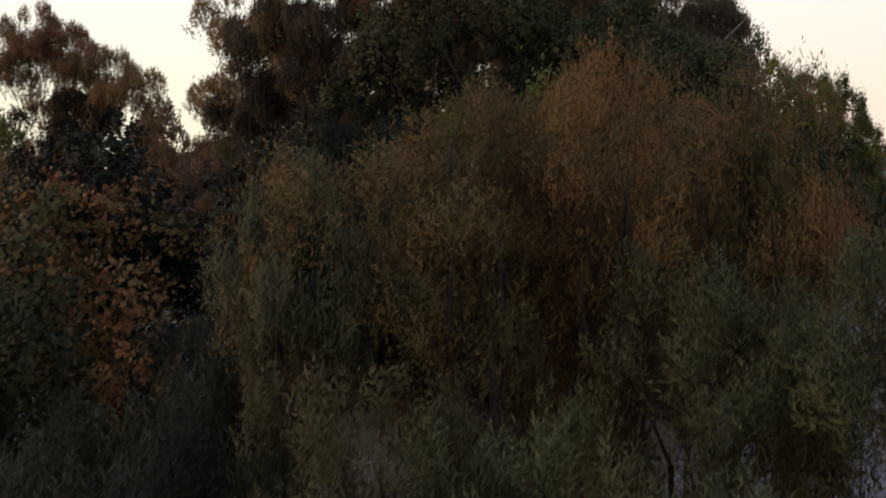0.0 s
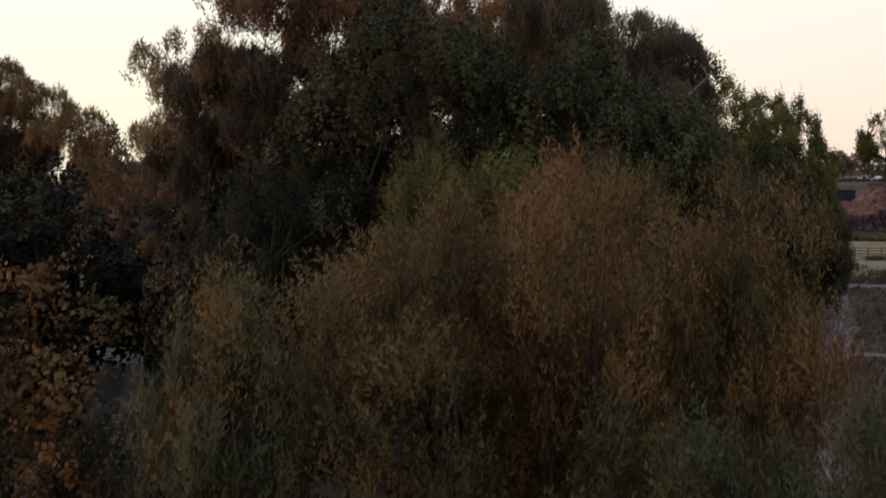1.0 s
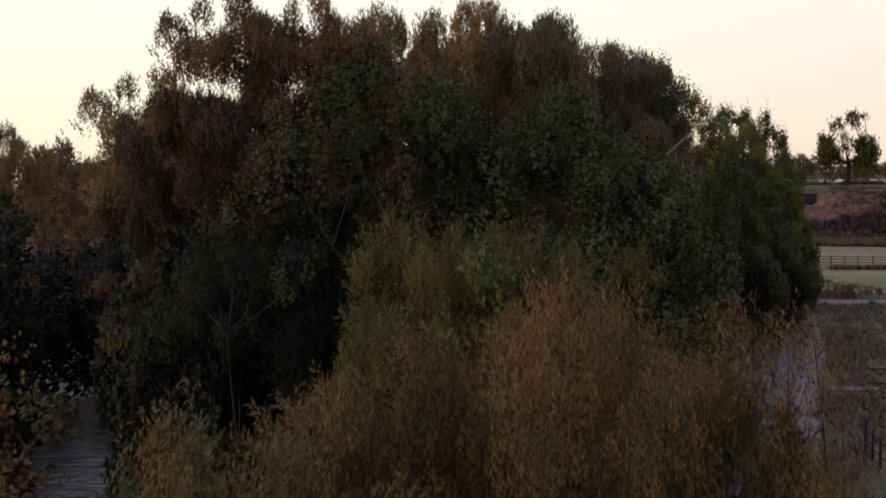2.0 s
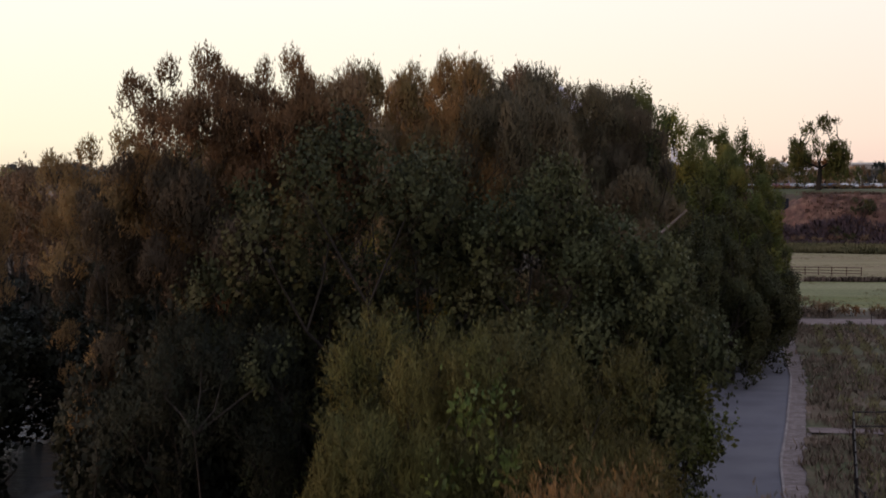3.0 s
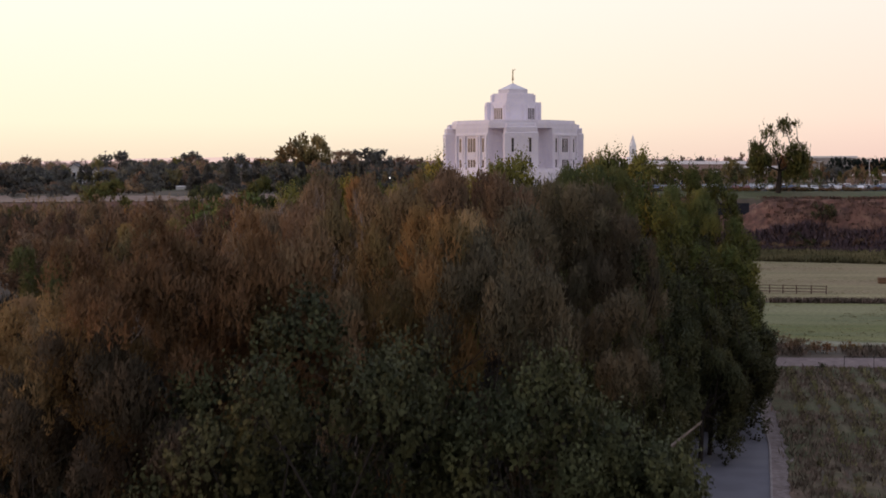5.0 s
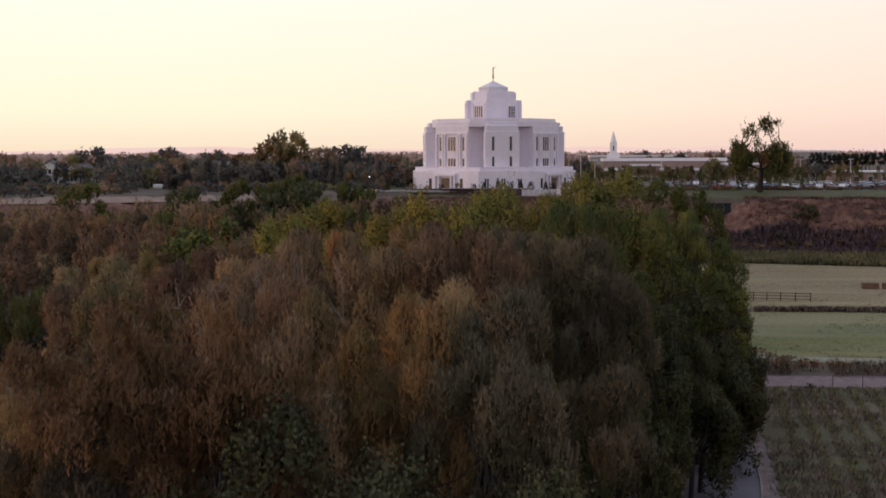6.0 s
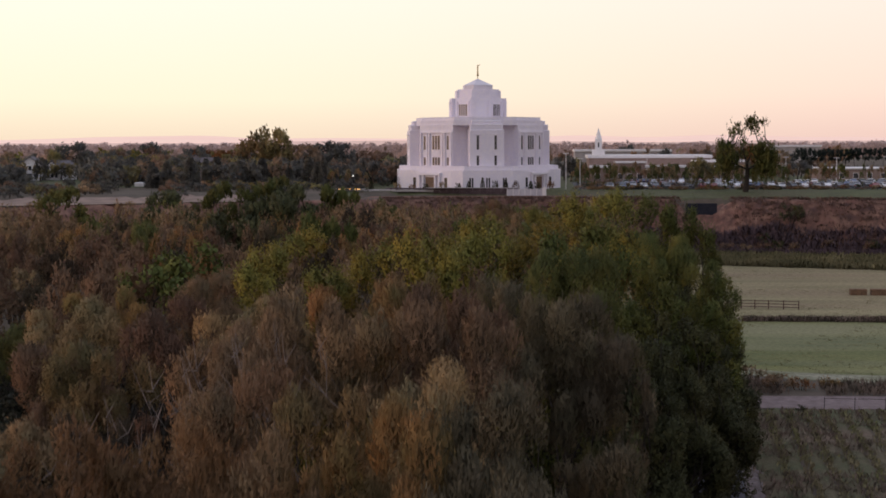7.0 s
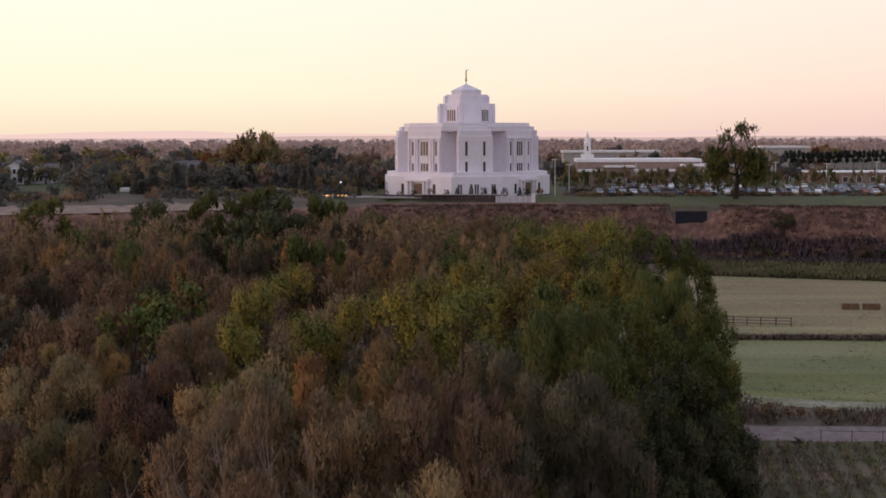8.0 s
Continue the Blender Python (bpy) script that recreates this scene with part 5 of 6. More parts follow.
# planting round the temple
CON = make_conifer("spruce", 200, 0.8, 4.4, 900, 0.4, 0.14, LEAF["dark"], "small dark conical spruce beside the temple", group="temple planting")
for x, y, h in [(2.4, 343.6, 3.9), (8.4, 343.8, 3.2), (-1.2, 344, 2.8), (14.8, 345, 2.8), (-27, 347, 3.0)]:
    plant(CON, x, y, 13.6 + h * 0.85, 0.6, rt.uniform(0, 6), 13.6)
SMALL = {c: make_tree("sapling", 210 + k, 1.0, 5.0, "willow", 420, 0.36, 0.15, LEAF[c], 0.18, 8, 1, 0.05, 0, label=lab, group="young trees", most=0) for k, (c, lab) in enumerate([("olive", "young olive-green street tree"), ("brown", "young brown street tree nearly bare"), ("ochre", "young ochre street tree in autumn leaf"), ("green", "young green street tree"), ("orange", "young orange street tree")])}
for k in range(270):
    if k < 200:
        y, a = rt.uniform(352, 425), rt.uniform(27, 88)
    elif k < 256:
        y, a = rt.uniform(350, 420), rt.uniform(84, 130)
    else:
        y, a = rt.uniform(350, 380), rt.uniform(-42, -26)
    plant(SMALL[rt.choice(["olive", "brown", "ochre", "olive", "green", "brown"])], a, y, 13.5 + rt.uniform(3.4, 6.8), rt.uniform(0.5, 0.95), rt.uniform(0, 6), 13.5)

# the great tree beside the car park
BIG = make_tree("cottonwood_tree", 230, 7.4, 19.6, "spire", 10500, 0.62, 0.32, LEAF["green"], 0.05, 54, 1, 0.70, 1, skirt=0.5, most=14, label="tall old cottonwood with a gnarled uneven crown")
plant(BIG, 69.0, 341.0, 32.8, 7.6, 0.6, 13.2)


# ---- buildings ----
def block(name, x0, x1, y0, y1, z0, h, wall, label, category, trim=0.5, bays=0, group=""):
    """A flat-roofed building with white fascia, and glazed bays along the front."""
    t = thing(name, pose((x0 + x1) / 2, y0, z0), label, category, group)
    w, d = (x1 - x0) / 2, y1 - y0
    part("wall", box(-w, w, 0, d, -0.5, h - trim, bevel=0.06), wall, t)
    part("fascia", box(-w - 0.4, w + 0.4, -0.4, d + 0.4, h - trim - 0.01, h, bevel=0.05), WHITE, t, "white fascia board")
    for k in range(bays):
        c = -w + (k + 0.5) * 2 * w / bays
        win = part("window", box(c - 0.9, c + 0.9, -0.06, 0.04, 0.9, 0.9 + min(1.9, h - trim - 1.3), bevel=0.02), WHITE, t)
        part("pane", box(c - 0.78, c + 0.78, -0.075, -0.05, 1.02, 0.78 + min(1.9, h - trim - 1.3)), GLASS, win)
    return t


block("meetinghouse", 33, 72, 432, 455, 13.4, 8.5, BRICKM, "long tan brick meetinghouse with white fascias", "building", 1.0, 0)
block("meetinghouse_wing", 33.5, 81, 424, 432, 13.4, 5.2, BRICKM, "low front wing of tan brick with white eaves", "building", 0.7, 12)
block("meetinghouse_porch", 41, 50, 420, 424.2, 13.4, 6.6, BRICKM, "taller tan brick entrance porch", "building", 0.6, 3)
block("meetinghouse_annex", 66, 82, 428, 440, 13.4, 6.9, BRICKM, "tan brick annex with white eaves", "building", 0.7, 4)


def steeple():
    t = thing("steeple", pose(36.4, 440, 21.8), "slender white steeple on the meetinghouse roof", "steeple")
    part("base", box(-2.0, 2.0, -2.0, 2.0, 0, 1.6, bevel=0.08), WHITE, t)
    belf = part("belfry", box(-1.1, 1.1, -1.1, 1.1, 1.55, 5.2, bevel=0.06), WHITE, t)
    for k in range(4):
        v = part("louvre", box(-0.22, 0.22, -1.14, -1.08, 2.6, 4.2, bevel=0.02), GLASS, belf)
        v.matrix_basis = Matrix.Rotation(k * math.pi / 2, 4, "Z")
    sp = bmesh.new()
    o8 = [(1.25 * math.cos((k + 0.5) * math.tau / 8), 1.25 * math.sin((k + 0.5) * math.tau / 8)) for k in range(8)]
    add_prism(sp, o8, 5.15, 9.0, [(x * 0.03, y * 0.03) for x, y in o8])
    part("spire", sp, WHITE, t)


steeple()
block("far_school", 33, 76, 600, 625, 13.5, 9.6, CONCRETE, "far pale flat-roofed school building", "building", 0.9, 8)
block("far_hall", 121, 142, 600, 625, 13.5, 11.4, CONCRETE, "far pale hall with a flat roof", "building", 0.9, 4)
block("car_park_shop", 110, 150, 446, 462, 12.9, 4.5, BRICKM, "low tan building with a white roof edge", "building", 0.5, 9)


def house(x, y, w, d, h, turn, label, roofmat=ROOF_DARK, wallmat=WHITE):
    t = thing("house", pose(x, y, 13.4, 0, 0, turn), label, "house", "houses")
    part("wall", box(-w / 2, w / 2, -d / 2, d / 2, -0.4, h), wallmat, t)
    g = bmesh.new()
    add_prism(g, [(-w / 2, 0), (w / 2, 0), (0, w * 0.36)], -d / 2 + 0.02, d / 2 - 0.02)
    for v in g.verts:
        v.co = Vector((v.co.x, v.co.z, h + v.co.y))
    bmesh.ops.recalc_face_normals(g, faces=g.faces)
    part("gable", g, wallmat, t)
    for s in (-1, 1):
        r = bmesh.new()
        add_box(r, -0.3, math.hypot(w / 2, w * 0.36) + 0.5, -d / 2 - 0.5, d / 2 + 0.5, 0, 0.22)
        o = part("roof", r, roofmat, t)
        o.matrix_basis = Matrix.Translation((0, 0, h + w * 0.36 + 0.05)) @ Matrix.Rotation(math.pi if s < 0 else 0, 4, "Z") @ Matrix.Rotation(math.atan2(w * 0.36, w / 2), 4, "Y")
    for zz in (0.9, 3.6):
        if zz + 1.5 > h + 1:
            continue
        for k in (-0.28, 0, 0.28):
            win = part("window", box(k * w - 0.65, k * w + 0.65, -d / 2 - 0.06, -d / 2 + 0.02, zz, zz + 1.7), WHITE, t)
            part("pane", box(k * w - 0.52, k * w + 0.52, -d / 2 - 0.075, -d / 2 - 0.05, zz + 0.1, zz + 1.6), GLASS, win)
    return t


house(-160, 452, 7, 9, 5.6, 12, "white two-storey house with a glazed gable end")
house(-152, 458, 6.4, 9, 4.4, -20, "white gabled house with a dark roof")
house(-101, 458, 11, 9, 3.6, 80, "low grey-roofed bungalow among trees")
house(-122, 520, 11, 9, 4.2, 75, "grey-roofed house among trees")
tagged(part("boat_cover", box(-101, -92.6, 380, 382.4, 13.4, 14.7, bevel=0.3), WHITE, None), "long white covered boat on the lawn", "boat")
tagged(part("block_shed", box(-55.5, -50.6, 360, 363, 13.0, 15.2, bevel=0.08), CONCRETE, None), "pale concrete block shed beside the drive", "shed")
pole = thing("utility_pole", pose(-74, 353, 12.8), "slim pale utility pole", "pole")
part("shaft", rod((0, 0, -0.3), (0, 0, 6.2), 0.12, 0.09), BARK_PALE, pole)
part("crossarm", box(-0.5, 0.5, -0.05, 0.05, 5.6, 5.75), BARK_PALE, pole)


def bank_strip():
    bm = bmesh.new()
    lo, hi = [], []
    for x in np.arange(-150, -44, 3.0):
        y = along(BROW, x) + 1 + wob(x, 3, 3.0)
        w = 20 + wob(x, 9, 9.0)
        lo.append(bm.verts.new((x, y, height(x, y) + 0.1)))
        hi.append(bm.verts.new((x, y + w, height(x, y + w) + 0.1)))
    for k in range(len(lo) - 1):
        bm.faces.new((lo[k], lo[k + 1], hi[k + 1], hi[k]))
    tagged(part("dirt_bank", bm, material("bank_dirt", (0.27, 0.19, 0.15), 0.95, (0.17, 0.12, 0.095), 0.3, bump=0.4, bump_scale=3), None), "bare pink-brown dirt bank above the river grove", "ground", kind="structure")


bank_strip()


def brush(n, seed):
    """Leafless brush that covers the foot of the bluff: one object of kind stuff."""
    rng = np.random.default_rng(seed)
    p = []
    while len(p) < n:
        x = -30 + 170 * rng.random()
        y = along(BROW, x) - 15 + 8.5 * rng.random() ** 1.2
        p.append((x, y, height(x, y)))
    tufts("bluff_brush", material("brush_twigs", (0.115, 0.072, 0.074), 0.95, (0.080, 0.054, 0.058), 0.3, per_island=0.2), p, 1.9, 0.30, 9, "dark purple-brown brush along the foot of the bluff", seed, 0.7)


brush(3600, 31)


def lit_sign():
    t = thing("lit_wall", pose(-34, 354, 12.9), "low wall washed by a warm orange lamp", "wall")
    part("wall", box(-4.5, 4.5, 0, 0.5, 0, 0.9, bevel=0.05), CONCRETE, t)
    part("lamp_strip", box(-3.0, 3.0, -0.12, -0.02, 0.25, 0.75, bevel=0.03), WARM, t, "glowing warm lamp strip")
    lp = thing("street_lamp", pose(-32.5, 352, 12.9), "small street lamp with a white light", "lamp")
    part("pole", rod((0, 0, 0), (0, 0, 4.2), 0.06, 0.05), IRON, lp)
    part("lantern", box(-0.13, 0.13, -0.13, 0.13, 4.15, 4.4, bevel=0.03), LAMPM, lp, "lit white lantern")


lit_sign()


# ---- car park ----
tagged(part("car_park", box(27, 200, 354, 418, 12.9, 13.53), ASPHALT, None), "dark asphalt car park", "car park", kind="structure")


def make_car(paint, label):
    t = thing("car", Matrix.Identity(4), label, "car", "parked cars")
    b = bmesh.new()
    side = [(-2.2, 0.45), (-2.25, 0.75), (-2.0, 0.92), (-1.15, 1.0), (-0.55, 1.42), (0.85, 1.45), (1.6, 1.02), (2.15, 0.92), (2.25, 0.6), (2.2, 0.35), (-2.1, 0.3)]
    lo = [b.verts.new((x, -0.85, z)) for x, z in side]
    hi = [b.verts.new((x, 0.85, z)) for x, z in side]
    b.faces.new(lo)
    b.faces.new(hi[::-1])
    for k in range(len(side)):
        b.faces.new((lo[k], hi[k], hi[(k + 1) % len(side)], lo[(k + 1) % len(side)]))
    bmesh.ops.recalc_face_normals(b, faces=b.faces)
    bmesh.ops.bevel(b, geom=list(b.edges), offset=0.07, segments=1, affect="EDGES")
    part("body", b, paint, t)
    for s in (-0.86, 0.86):
        w = bmesh.new()
        add_prism(w, [(-1.0, 1.0), (1.4, 1.02), (0.8, 1.38), (-0.5, 1.36)], s - 0.012, s + 0.012)
        for v in w.verts:
            v.co = Vector((v.co.x, v.co.z, v.co.y))
        part("side_window", w, GLASS, t)
        for x in (-1.4, 1.4):
            wh = part("wheel", rod((x, s - 0.1, 0.33), (x, s + 0.08, 0.33), 0.33, 0.33, 12), TYRE, t)
            part("rim", rod((x, s - 0.11, 0.33), (x, s + 0.09, 0.33), 0.19, 0.19, 10), RIM, wh)
    ws = part("windscreen", box(-0.02, 0.02, -0.7, 0.7, -0.26, 0.26), GLASS, t)
    ws.matrix_basis = pose(-0.87, 0, 1.2, 0, 52, 0)
    for s in (-0.6, 0.6):
        part("headlight", box(-2.27, -2.2, s - 0.15, s + 0.15, 0.66, 0.8, bevel=0.02), WHITE, t)
        part("tail_light", box(2.2, 2.27, s - 0.15, s + 0.15, 0.7, 0.86, bevel=0.02), REDL, t)
    return t


PAINTS = [((0.75, 0.73, 0.74), "white car parked before the meetinghouse"), ((0.10, 0.10, 0.11), "black car parked before the meetinghouse"), ((0.32, 0.32, 0.34), "silver car parked before the meetinghouse"), ((0.20, 0.03, 0.03), "dark red car parked before the meetinghouse"), ((0.05, 0.08, 0.16), "dark blue car parked before the meetinghouse")]
CARS = [make_car(material("car_paint", c, 0.3, tuple(v * 0.9 for v in c), 1.0, spec=0.5), lab) for c, lab in PAINTS]
first = set()
spots = []
for row_y, x0, x1, gap in ((358, 36, 120, 3.0), (372, 40, 126, 2.9), (392, 42, 80, 2.75), (404, 46, 80, 2.75), (388, 91, 140, 2.9), (399, 95, 150, 2.8)):
    for x in np.arange(x0, x1, gap):
        if rt.random() < 0.78:
            spots.append((x + rt.uniform(-0.2, 0.2), row_y + rt.uniform(-0.3, 0.3), 90 + rt.choice((0, 180)) + rt.uniform(-3, 3)))
for x, y, a in spots:
    k = rt.choice([0, 0, 1, 1, 1, 2, 2, 3, 4])
    m = pose(x, y, 13.54, 0, 0, a)
    if k in first:
        copy_thing(CARS[k], m)
    else:
        first.add(k)
        CARS[k].matrix_basis = m


def light_pole(x, y, h=7.0):
    t = thing("lamp_post", pose(x, y, 13.4), "slim white car park lamp post", "lamp post", "car park lamps")
    part("pole", rod((0, 0, 0), (0, 0, h), 0.09, 0.07), WHITE, t)
    part("lamp_head", box(-0.75, 0.75, -0.16, 0.16, h - 0.02, h + 0.14, bevel=0.03), WHITE, t)


for x, y in [(69, 408), (28, 362), (88, 390), (97, 366), (117, 392), (50, 412), (24, 352)]:
    light_pole(x, y, 8.0 if x != 24 else 9.5)

# ---- field furniture ----
for k, x in enumerate((70.2, 73.6)):
    b = thing("hay_stack", pose(x, 227.6, 0.03), "long low stack of brown hay bales", "hay bales", "hay stacks")
    for j in range(3):
        part("bale", box(-1.35 + j * 0.9, -0.47 + j * 0.9, -0.6, 0.6, 0, 1.0, bevel=0.06), HAYM, b)


def rail_fence(pts, h, mat, label, rails=3, thick=0.07, step=2.4):
    t = thing("rail_fence", Matrix.Identity(4), label, "fence")
    for (ax, ay), (bx, by) in zip(pts, pts[1:]):
        n = max(1, round(math.hypot(bx - ax, by - ay) / step))
        for k in range(n + (1 if (bx, by) == pts[-1] else 0)):
            x, y = ax + (bx - ax) * k / n, ay + (by - ay) * k / n
            part("post", rod((x, y, -0.2), (x, y, h + 0.08), thick * 1.1, thick, 7), mat, t)
        for r in range(rails):
            z = h * (r + 1) / rails - 0.05
            part("rail", rod((ax, ay, z), (bx, by, z), thick * 0.7, thick * 0.7, 6), mat, t)


rail_fence([(44, 208.6), (48, 208.2), (52, 207.6), (56.4, 206.8)], 1.35, TIMBER, "red-brown timber rail fence in the stubble field", 3, 0.09)
rail_fence([(29.4, 43), (29.2, 49.1), (29.1, 52.2)], 1.35, IRON, "black pipe corral fence beside the lane", 2, 0.055, 1.45)
rail_fence([(29.1, 52.2), (31.9, 69.6), (37, 70.2), (46, 70.4)], 1.6, IRON, "black pipe fence running along the lane", 2, 0.06, 3.2)
rail_fence([(44, 130.6), (49.6, 130.4), (60, 130.6), (75, 130.8)], 1.2, IRON, "thin wire fence beside the farm track", 1, 0.03, 3.4)
cul = thing("culvert", pose(56, 320.4, 8.9), "dark corrugated culvert panel in the cut of the bluff", "culvert")
part("panel", box(-4.2, 3.2, 0, 0.3, -0.6, 2.3, bevel=0.05), CULVERT, cul)
for k in range(8):
    part("rib", box(-4.1 + k * 0.95, -3.98 + k * 0.95, -0.06, 0.02, -0.6, 2.25), CULVERT, cul)

# shrubs of the bluff and the fields
SHRUB = {c: make_tree("shrub", 240 + k, 1.6, 2.6, "round", 560, 0.32, 0.15, LEAF[c], 0.0, 12, 3, 0.05, 1, label=lab, category="shrub", group="shrubs") for k, (c, lab) in enumerate([("dark", "dark green rounded shrub below the bluff"), ("brown", "dry brown shrub below the bluff"), ("mauve", "leafless purple-brown shrub below the bluff"), ("rust", "russet shrub below the bluff")])}
for x, y, h, c in [(-8, 344.2, 2.4, "brown"), (5.6, 344, 2.6, "dark"), (11, 344.2, 2.5, "mauve"), (-20, 346, 2.2, "brown"), (20, 346, 2.8, "rust"), (-4, 344, 2.0, "dark"), (-12.5, 344.6, 1.8, "dark"), (16.5, 345, 2.2, "dark"), (-16, 345.4, 1.6, "rust")]:
    plant(SHRUB[c], x, y, 13.6 + h, 1.0, rt.uniform(0, 6), 13.6)
plant(SHRUB["dark"], 75.2, 312.6, height(75.2, 312.6) + 4.4, 3.6, 0.3)
for k in range(26):
    x = rt.uniform(34, 125)
    y = along(BROW, x) - rt.uniform(8.5, 13)
    plant(SHRUB[rt.choice(["mauve", "mauve", "mauve", "dark"])], x, y, height(x, y) + rt.uniform(1.2, 3.2), rt.uniform(1.6, 3.2), rt.uniform(0, 6))
for x, y, h, c in [(50.6, 130.4, 0.8, "dark"), (51.4, 130.2, 0.8, "dark"), (41.6, 129.6, 0.7, "dark"), (46, 222, 1.0, "brown"), (75, 192, 1.6, "rust"), (41, 140.6, 1.6, "brown"), (44, 141, 1.4, "rust"), (47, 141.6, 1.3, "rust"), (42, 143, 1.6, "brown"), (38.6, 145, 2.2, "brown")]:
    plant(SHRUB[c], x, y, h, h * 0.9, rt.uniform(0, 6), 0.0)

for k in range(130):
    plant(SHRUB[rt.choice(["rust", "brown", "mauve", "dark"])], rt.uniform(27, 128), rt.choice([349, 351, 365, 382]) + rt.uniform(-0.6, 0.6), 13.5 + rt.uniform(0.7, 1.4), rt.uniform(1.2, 2.2), rt.uniform(0, 6), 13.45)

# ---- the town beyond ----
# garden trees take the leaf colours with haze mixed in
TONE = {"dark": "town_dark_hazed", "green": "town_olive_hazed", "brown": "town_brown_hazed", "olive": "town_olive_hazed", "mauve": "town_brown_hazed"}
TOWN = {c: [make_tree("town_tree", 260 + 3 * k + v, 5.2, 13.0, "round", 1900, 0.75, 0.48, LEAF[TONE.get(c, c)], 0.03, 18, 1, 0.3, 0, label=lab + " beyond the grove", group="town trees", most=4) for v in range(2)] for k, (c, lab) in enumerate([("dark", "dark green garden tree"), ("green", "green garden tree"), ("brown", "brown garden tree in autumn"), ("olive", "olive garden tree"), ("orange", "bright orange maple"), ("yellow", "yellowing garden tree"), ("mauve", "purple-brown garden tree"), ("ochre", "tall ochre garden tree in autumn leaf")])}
FIR = make_tree("windbreak_tree", 300, 2.4, 10.5, "willow", 1500, 0.5, 0.28, LEAF["spruce"], 0.03, 16, 1, 0.2, 0, label="dark columnar evergreen in a windbreak row", group="windbreak evergreens", most=3, skirt=0.5)
for k in range(13):
    plant(FIR, 117 + k * 3.5, 520 + rt.uniform(-1, 1), 13.5 + rt.uniform(9.2, 10.8), rt.uniform(2.1, 2.8), rt.uniform(0, 6), 13.5)
plant(TOWN["ochre"][0], -75.5, 432, 32.0, 7.4, 0.4, 13.4)
plant(TOWN["ochre"][1], -70, 430, 31.0, 6.8, 1.4, 13.4)
HERO = [(-136, 446, 21, 4.6, "dark"), (-127, 440, 22, 7.0, "dark"), (-110, 446, 23, 7.4, "mauve"), (-90, 440, 21, 5.0, "dark"), (-96, 470, 24, 6, "orange"), (-112, 490, 25.5, 6, "dark"), (-140, 520, 27, 8, "dark"), (-170, 520, 27, 9, "dark"), (-152, 440, 19, 4, "green"), (-128, 470, 24, 6, "yellow"),
        (-60, 430, 26, 7, "brown"), (-48, 436, 26, 6.5, "dark"), (-38, 430, 24, 6, "mauve"), (-30, 428, 22, 5.5, "green"), (-24, 420, 23, 4, "dark"), (-82, 432, 24, 6, "green"), (-56, 446, 27, 7, "dark"), (-44, 410, 21, 5, "brown"), (-66, 410, 21, 5.5, "dark"), (-50, 400, 19, 5, "olive"), (-80, 404, 20, 5.5, "dark"), (-92, 398, 19, 5, "dark"), (-30, 400, 20, 4.4, "mauve"),
        (25, 440, 22, 4, "dark"), (30, 450, 21, 3.4, "green"), (54, 480, 24, 5.5, "brown"), (62, 486, 24, 4, "dark"), (75, 478, 25, 6, "brown"), (84, 480, 25, 6, "brown"), (92, 486, 25, 6, "orange"), (60, 356, 22, 4.0, "green"), (99, 430, 20, 5, "dark"), (116, 560, 23, 6, "brown"), (126, 566, 22, 6, "dark"), (136, 560, 23, 6, "brown"), (108, 470, 19, 4.5, "dark"), (40, 560, 21, 5, "brown"), (66, 560, 20, 5, "dark"), (27, 425, 21, 3.6, "dark")]
for k, (x, y, top, R, c) in enumerate(HERO):
    plant(TOWN[c][k % 2], x, y, top, R, rt.uniform(0, 6), 13.4)
for k in range(120):
    y = 465 + 420 * rt.random() ** 1.3
    x = -14 + (rt.random() * 2 - 1) * 0.40 * y
    if 20 < x < 165 and y < 640:
        continue
    c = rt.choice(["dark", "green", "brown", "brown", "olive", "mauve", "dark", "yellow"] + (["orange"] if rt.random() < 0.3 else []))
    plant(TOWN[c][k % 2], x, y, 13.4 + rt.uniform(6.5, 12.0), rt.uniform(3.6, 6.2), rt.uniform(0, 6), 13.4)


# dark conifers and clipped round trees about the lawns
YEW = make_conifer("conifer", 330, 2.2, 8.5, 1500, 0.75, 0.36, LEAF["town_dark_hazed"], "dark bluish conifer beside the lawns", group="garden conifers")
for k in range(34):
    x = -92 + 56 * rt.random()
    y = 358 + 22 * rt.random()
    if not (-66 < x < -48 and y < 366):
        plant(YEW, x, y, 13.4 + rt.uniform(5.5, 9.0), rt.uniform(1.6, 2.6), rt.uniform(0, 6), 13.3)
for x, y, top, R in [(-151, 436, 21.6, 2.7), (-130, 425, 22.6, 4.9), (-114, 424, 22.4, 5.2), (-102, 428, 22.6, 4.2)]:
    plant(TOWN["dark"][0], x, y, top, R, rt.uniform(0, 6), 13.4)
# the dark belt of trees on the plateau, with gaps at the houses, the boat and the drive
BELT = [make_tree("belt_tree", 320 + k, 5.0, 10.0, "round", 1000, 0.70, 0.50, LEAF[c], 0.02, 12, 1, 0.25, 0, label=lab, category="tree", group="belt of trees on the plateau", most=3, skirt=0.4) for k, (c, lab) in enumerate([("town_dark_hazed", "dark bluish-green tree of the plateau belt"), ("town_dark_hazed", "dark rounded tree of the plateau belt"), ("town_brown_hazed", "purple-brown tree of the plateau belt"), ("town_olive_hazed", "dull olive tree of the plateau belt")])]
CLEAR = [(-0.41, -0.35, 449), (-0.326, -0.290, 386), (-0.268, -0.246, 455), (-0.165, -0.125, 362)]
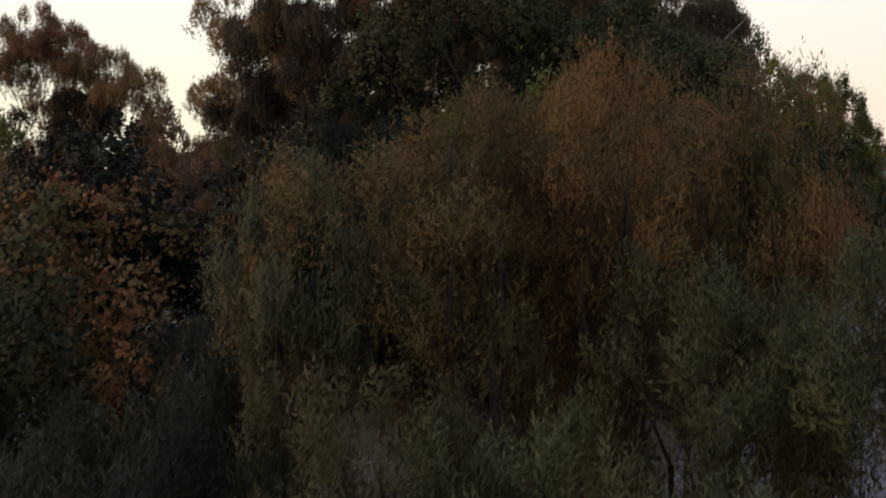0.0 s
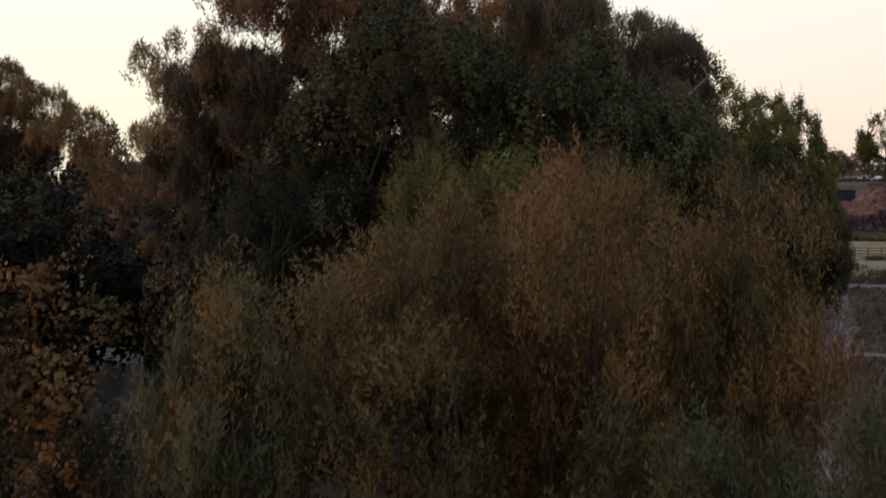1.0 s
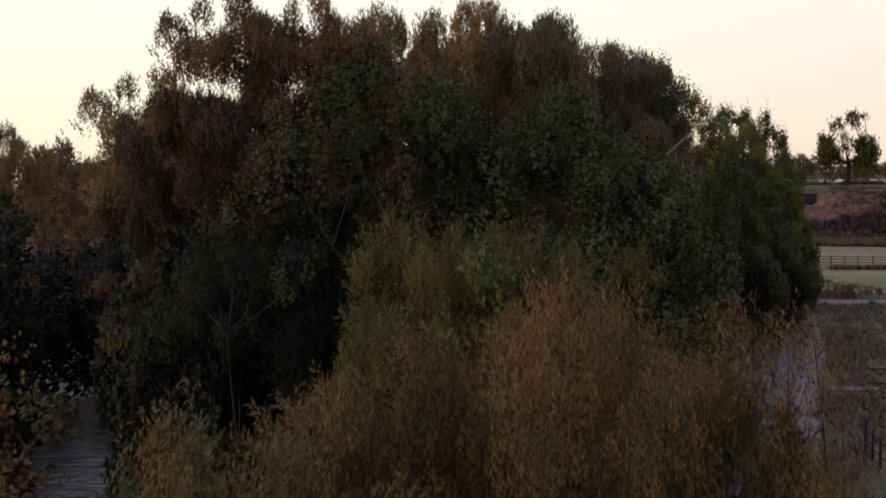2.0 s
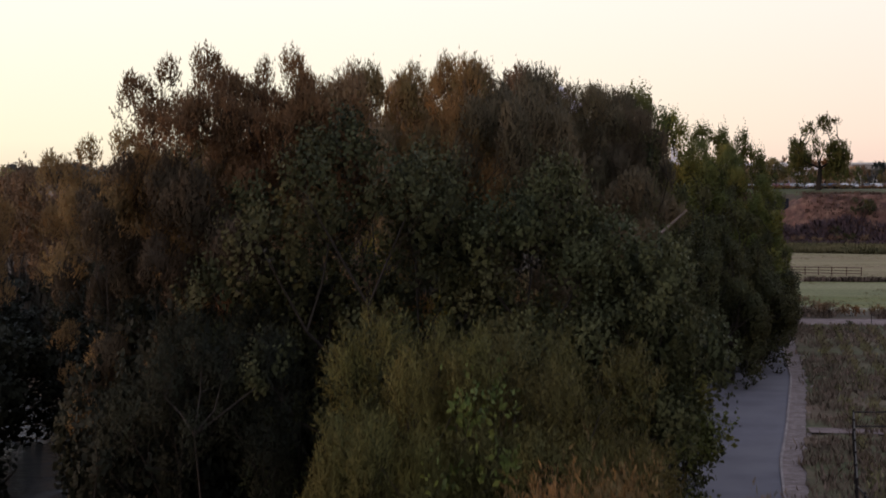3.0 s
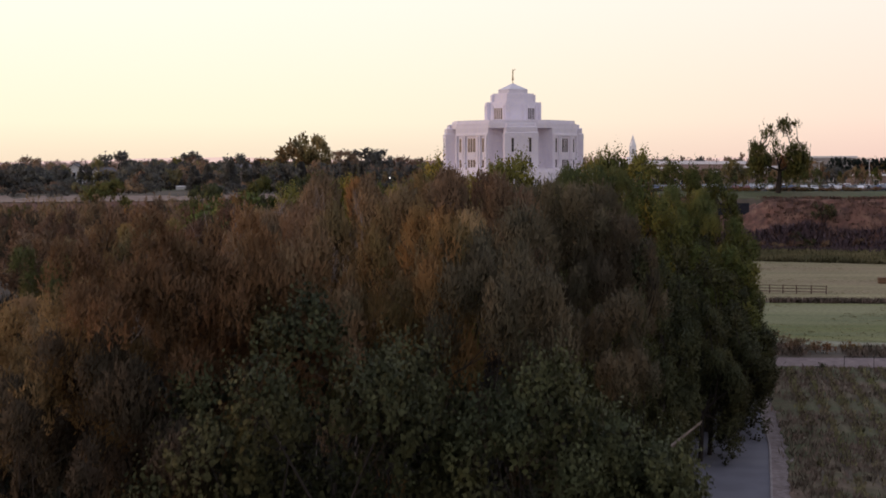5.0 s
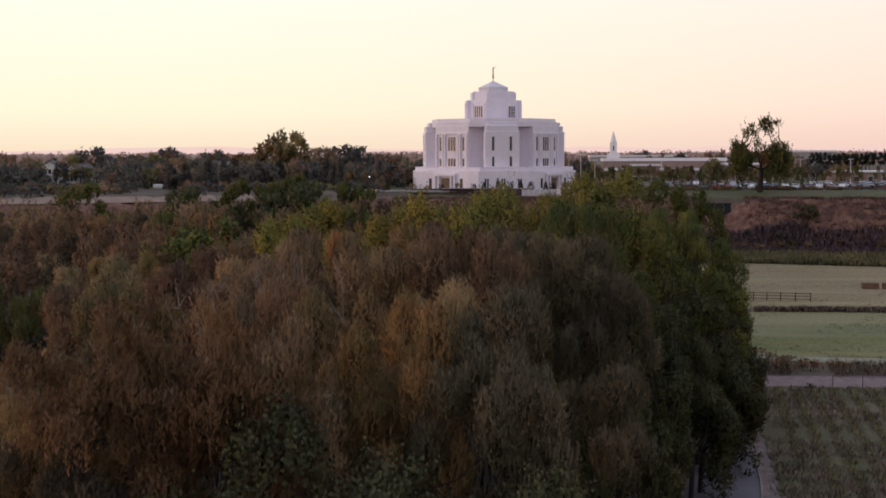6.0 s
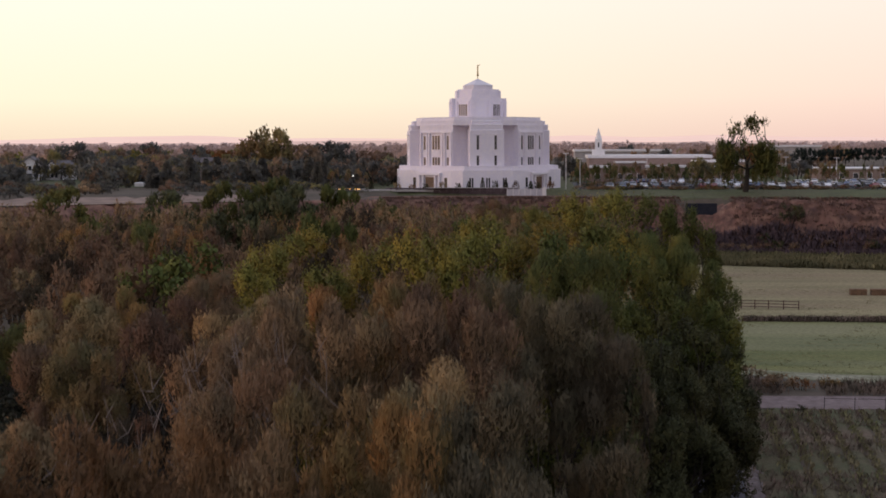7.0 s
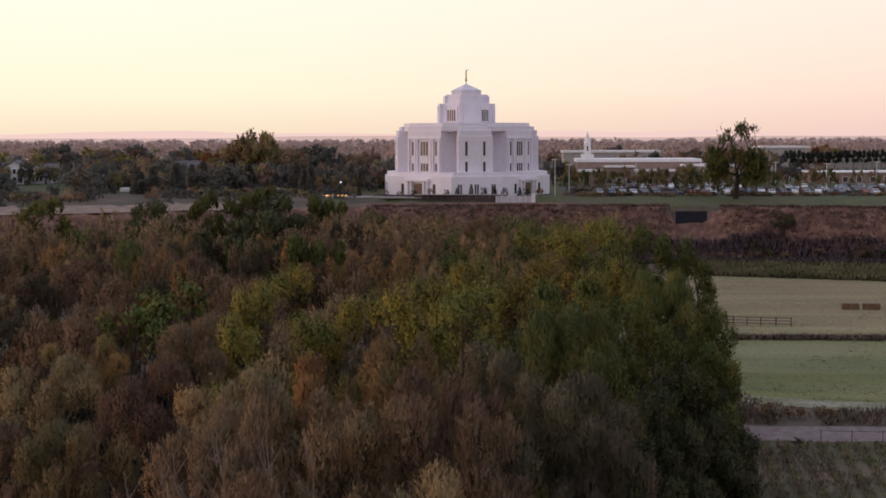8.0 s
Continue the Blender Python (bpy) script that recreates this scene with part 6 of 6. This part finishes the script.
for y0 in np.arange(292, 470, 9.0):
    for x0 in np.arange(-0.44 * y0, -18, 6.6):
        x, y = x0 + rt.uniform(-3, 3), y0 + rt.uniform(-4, 4)
        if y < along(BROW, x) + 19 or (x > -30 and y < 400):
            continue
        low = y < along(BROW, x) + 60
        if low and -0.326 < (x - 17) / (y - 8) < -0.290 and y > 308:
            continue
        if not low and any(a < (x - 17) / (y - 8) < b and y < far for a, b, far in CLEAR):
            continue
        plant(BELT[rt.choice([0, 1, 0, 1, 2, 3])], x, y, 13.4 + (rt.uniform(1.8, 3.8) if low else rt.uniform(5.0, 9.0)), rt.uniform(2.2, 3.8) if low else rt.uniform(4.0, 6.0), rt.uniform(0, 6), 13.2)


def far_woods(name, count, y0, y1, lo, hi, mat, seed, label, size):
    """Clumped canopy of the plain, too far to tell tree from tree: one object of kind stuff."""
    rng = np.random.default_rng(seed)
    out_, ups = [], []
    for _ in range(count):
        y = y0 + (y1 - y0) * rng.random() ** 1.2
        x = -14 + rng.uniform(-0.44, 0.44) * y
        h, R = rng.uniform(lo, hi), rng.uniform(4, 9)
        n = 100
        d = unit(rng.normal(size=(n, 3)))
        d[:, 2] = np.abs(d[:, 2])
        p = np.array([x, y, 13.0 + h * 0.35]) + d * np.array([R, R, h * 0.65]) * rng.uniform(0.75, 1.0, (n, 1))
        ups.append(np.repeat(unit(d + np.array([0, 0, 0.5])), 4, 0))
        out_.append(faced(leaves(rng, p, d + rng.normal(0, 0.7, (n, 3)), np.full(n, size) * rng.uniform(0.7, 1.3, n), np.full(n, size * 0.7)), d))
    me = quads_mesh(name, np.concatenate(out_))
    me.polygons.foreach_set("use_smooth", np.ones(len(me.polygons), bool))
    me.normals_split_custom_set_from_vertices(np.concatenate(ups).tolist())
    tagged(part(name, me, mat, None), label, "woods", kind="stuff")


# haze painted into the base colours, paler for the farther woods
HAZY1 = material("far_woods_hazed", (0.52, 0.345, 0.275), 0.9, (0.42, 0.285, 0.24), 0.02, per_island=0.03)
HAZY2 = material("farther_woods_hazed", (0.68, 0.49, 0.43), 0.9, (0.58, 0.41, 0.37), 0.01, per_island=0.03)
far_woods("far_woods", 700, 800, 1500, 8, 14, HAZY1, 5, "far brown autumn woods, paled with painted haze", 1.5)
far_woods("farther_woods", 900, 1500, 3200, 9, 17, HAZY2, 6, "woods of the distant plain, paled more with painted haze", 2.8)


def hills(name, y, base, amp, colour, seed, label):
    """Distant ridge as a backdrop, dim; its haze is painted with tinted colour and emission."""
    bm = bmesh.new()
    prev = None
    for x in np.arange(-3200, 3201, 60):
        z = base + amp * (noise.noise(Vector((x * 0.0012, seed, 0))) + 0.4 * noise.noise(Vector((x * 0.004, seed, 5))))
        row = (bm.verts.new((x, y, 5)), bm.verts.new((x, y + 30, z)))
        if prev:
            bm.faces.new((prev[0], row[0], row[1], prev[1]))
        prev = row
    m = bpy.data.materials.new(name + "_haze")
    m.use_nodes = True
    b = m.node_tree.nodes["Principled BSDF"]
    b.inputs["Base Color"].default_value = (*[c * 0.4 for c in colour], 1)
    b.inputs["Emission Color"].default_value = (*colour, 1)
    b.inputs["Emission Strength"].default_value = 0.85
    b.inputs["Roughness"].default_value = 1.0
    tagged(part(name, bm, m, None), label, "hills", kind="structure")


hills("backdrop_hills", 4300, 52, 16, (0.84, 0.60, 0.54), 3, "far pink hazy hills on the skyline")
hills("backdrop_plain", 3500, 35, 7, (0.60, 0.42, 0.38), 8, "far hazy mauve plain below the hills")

# drop built kinds of tree that found no place
for root in [o for o in scene.objects if o.parent is None and "size" in o and o.name not in PLACED and o.matrix_basis.translation.length < 0.01]:
    for o in (*root.children_recursive, root):
        bpy.data.objects.remove(o)
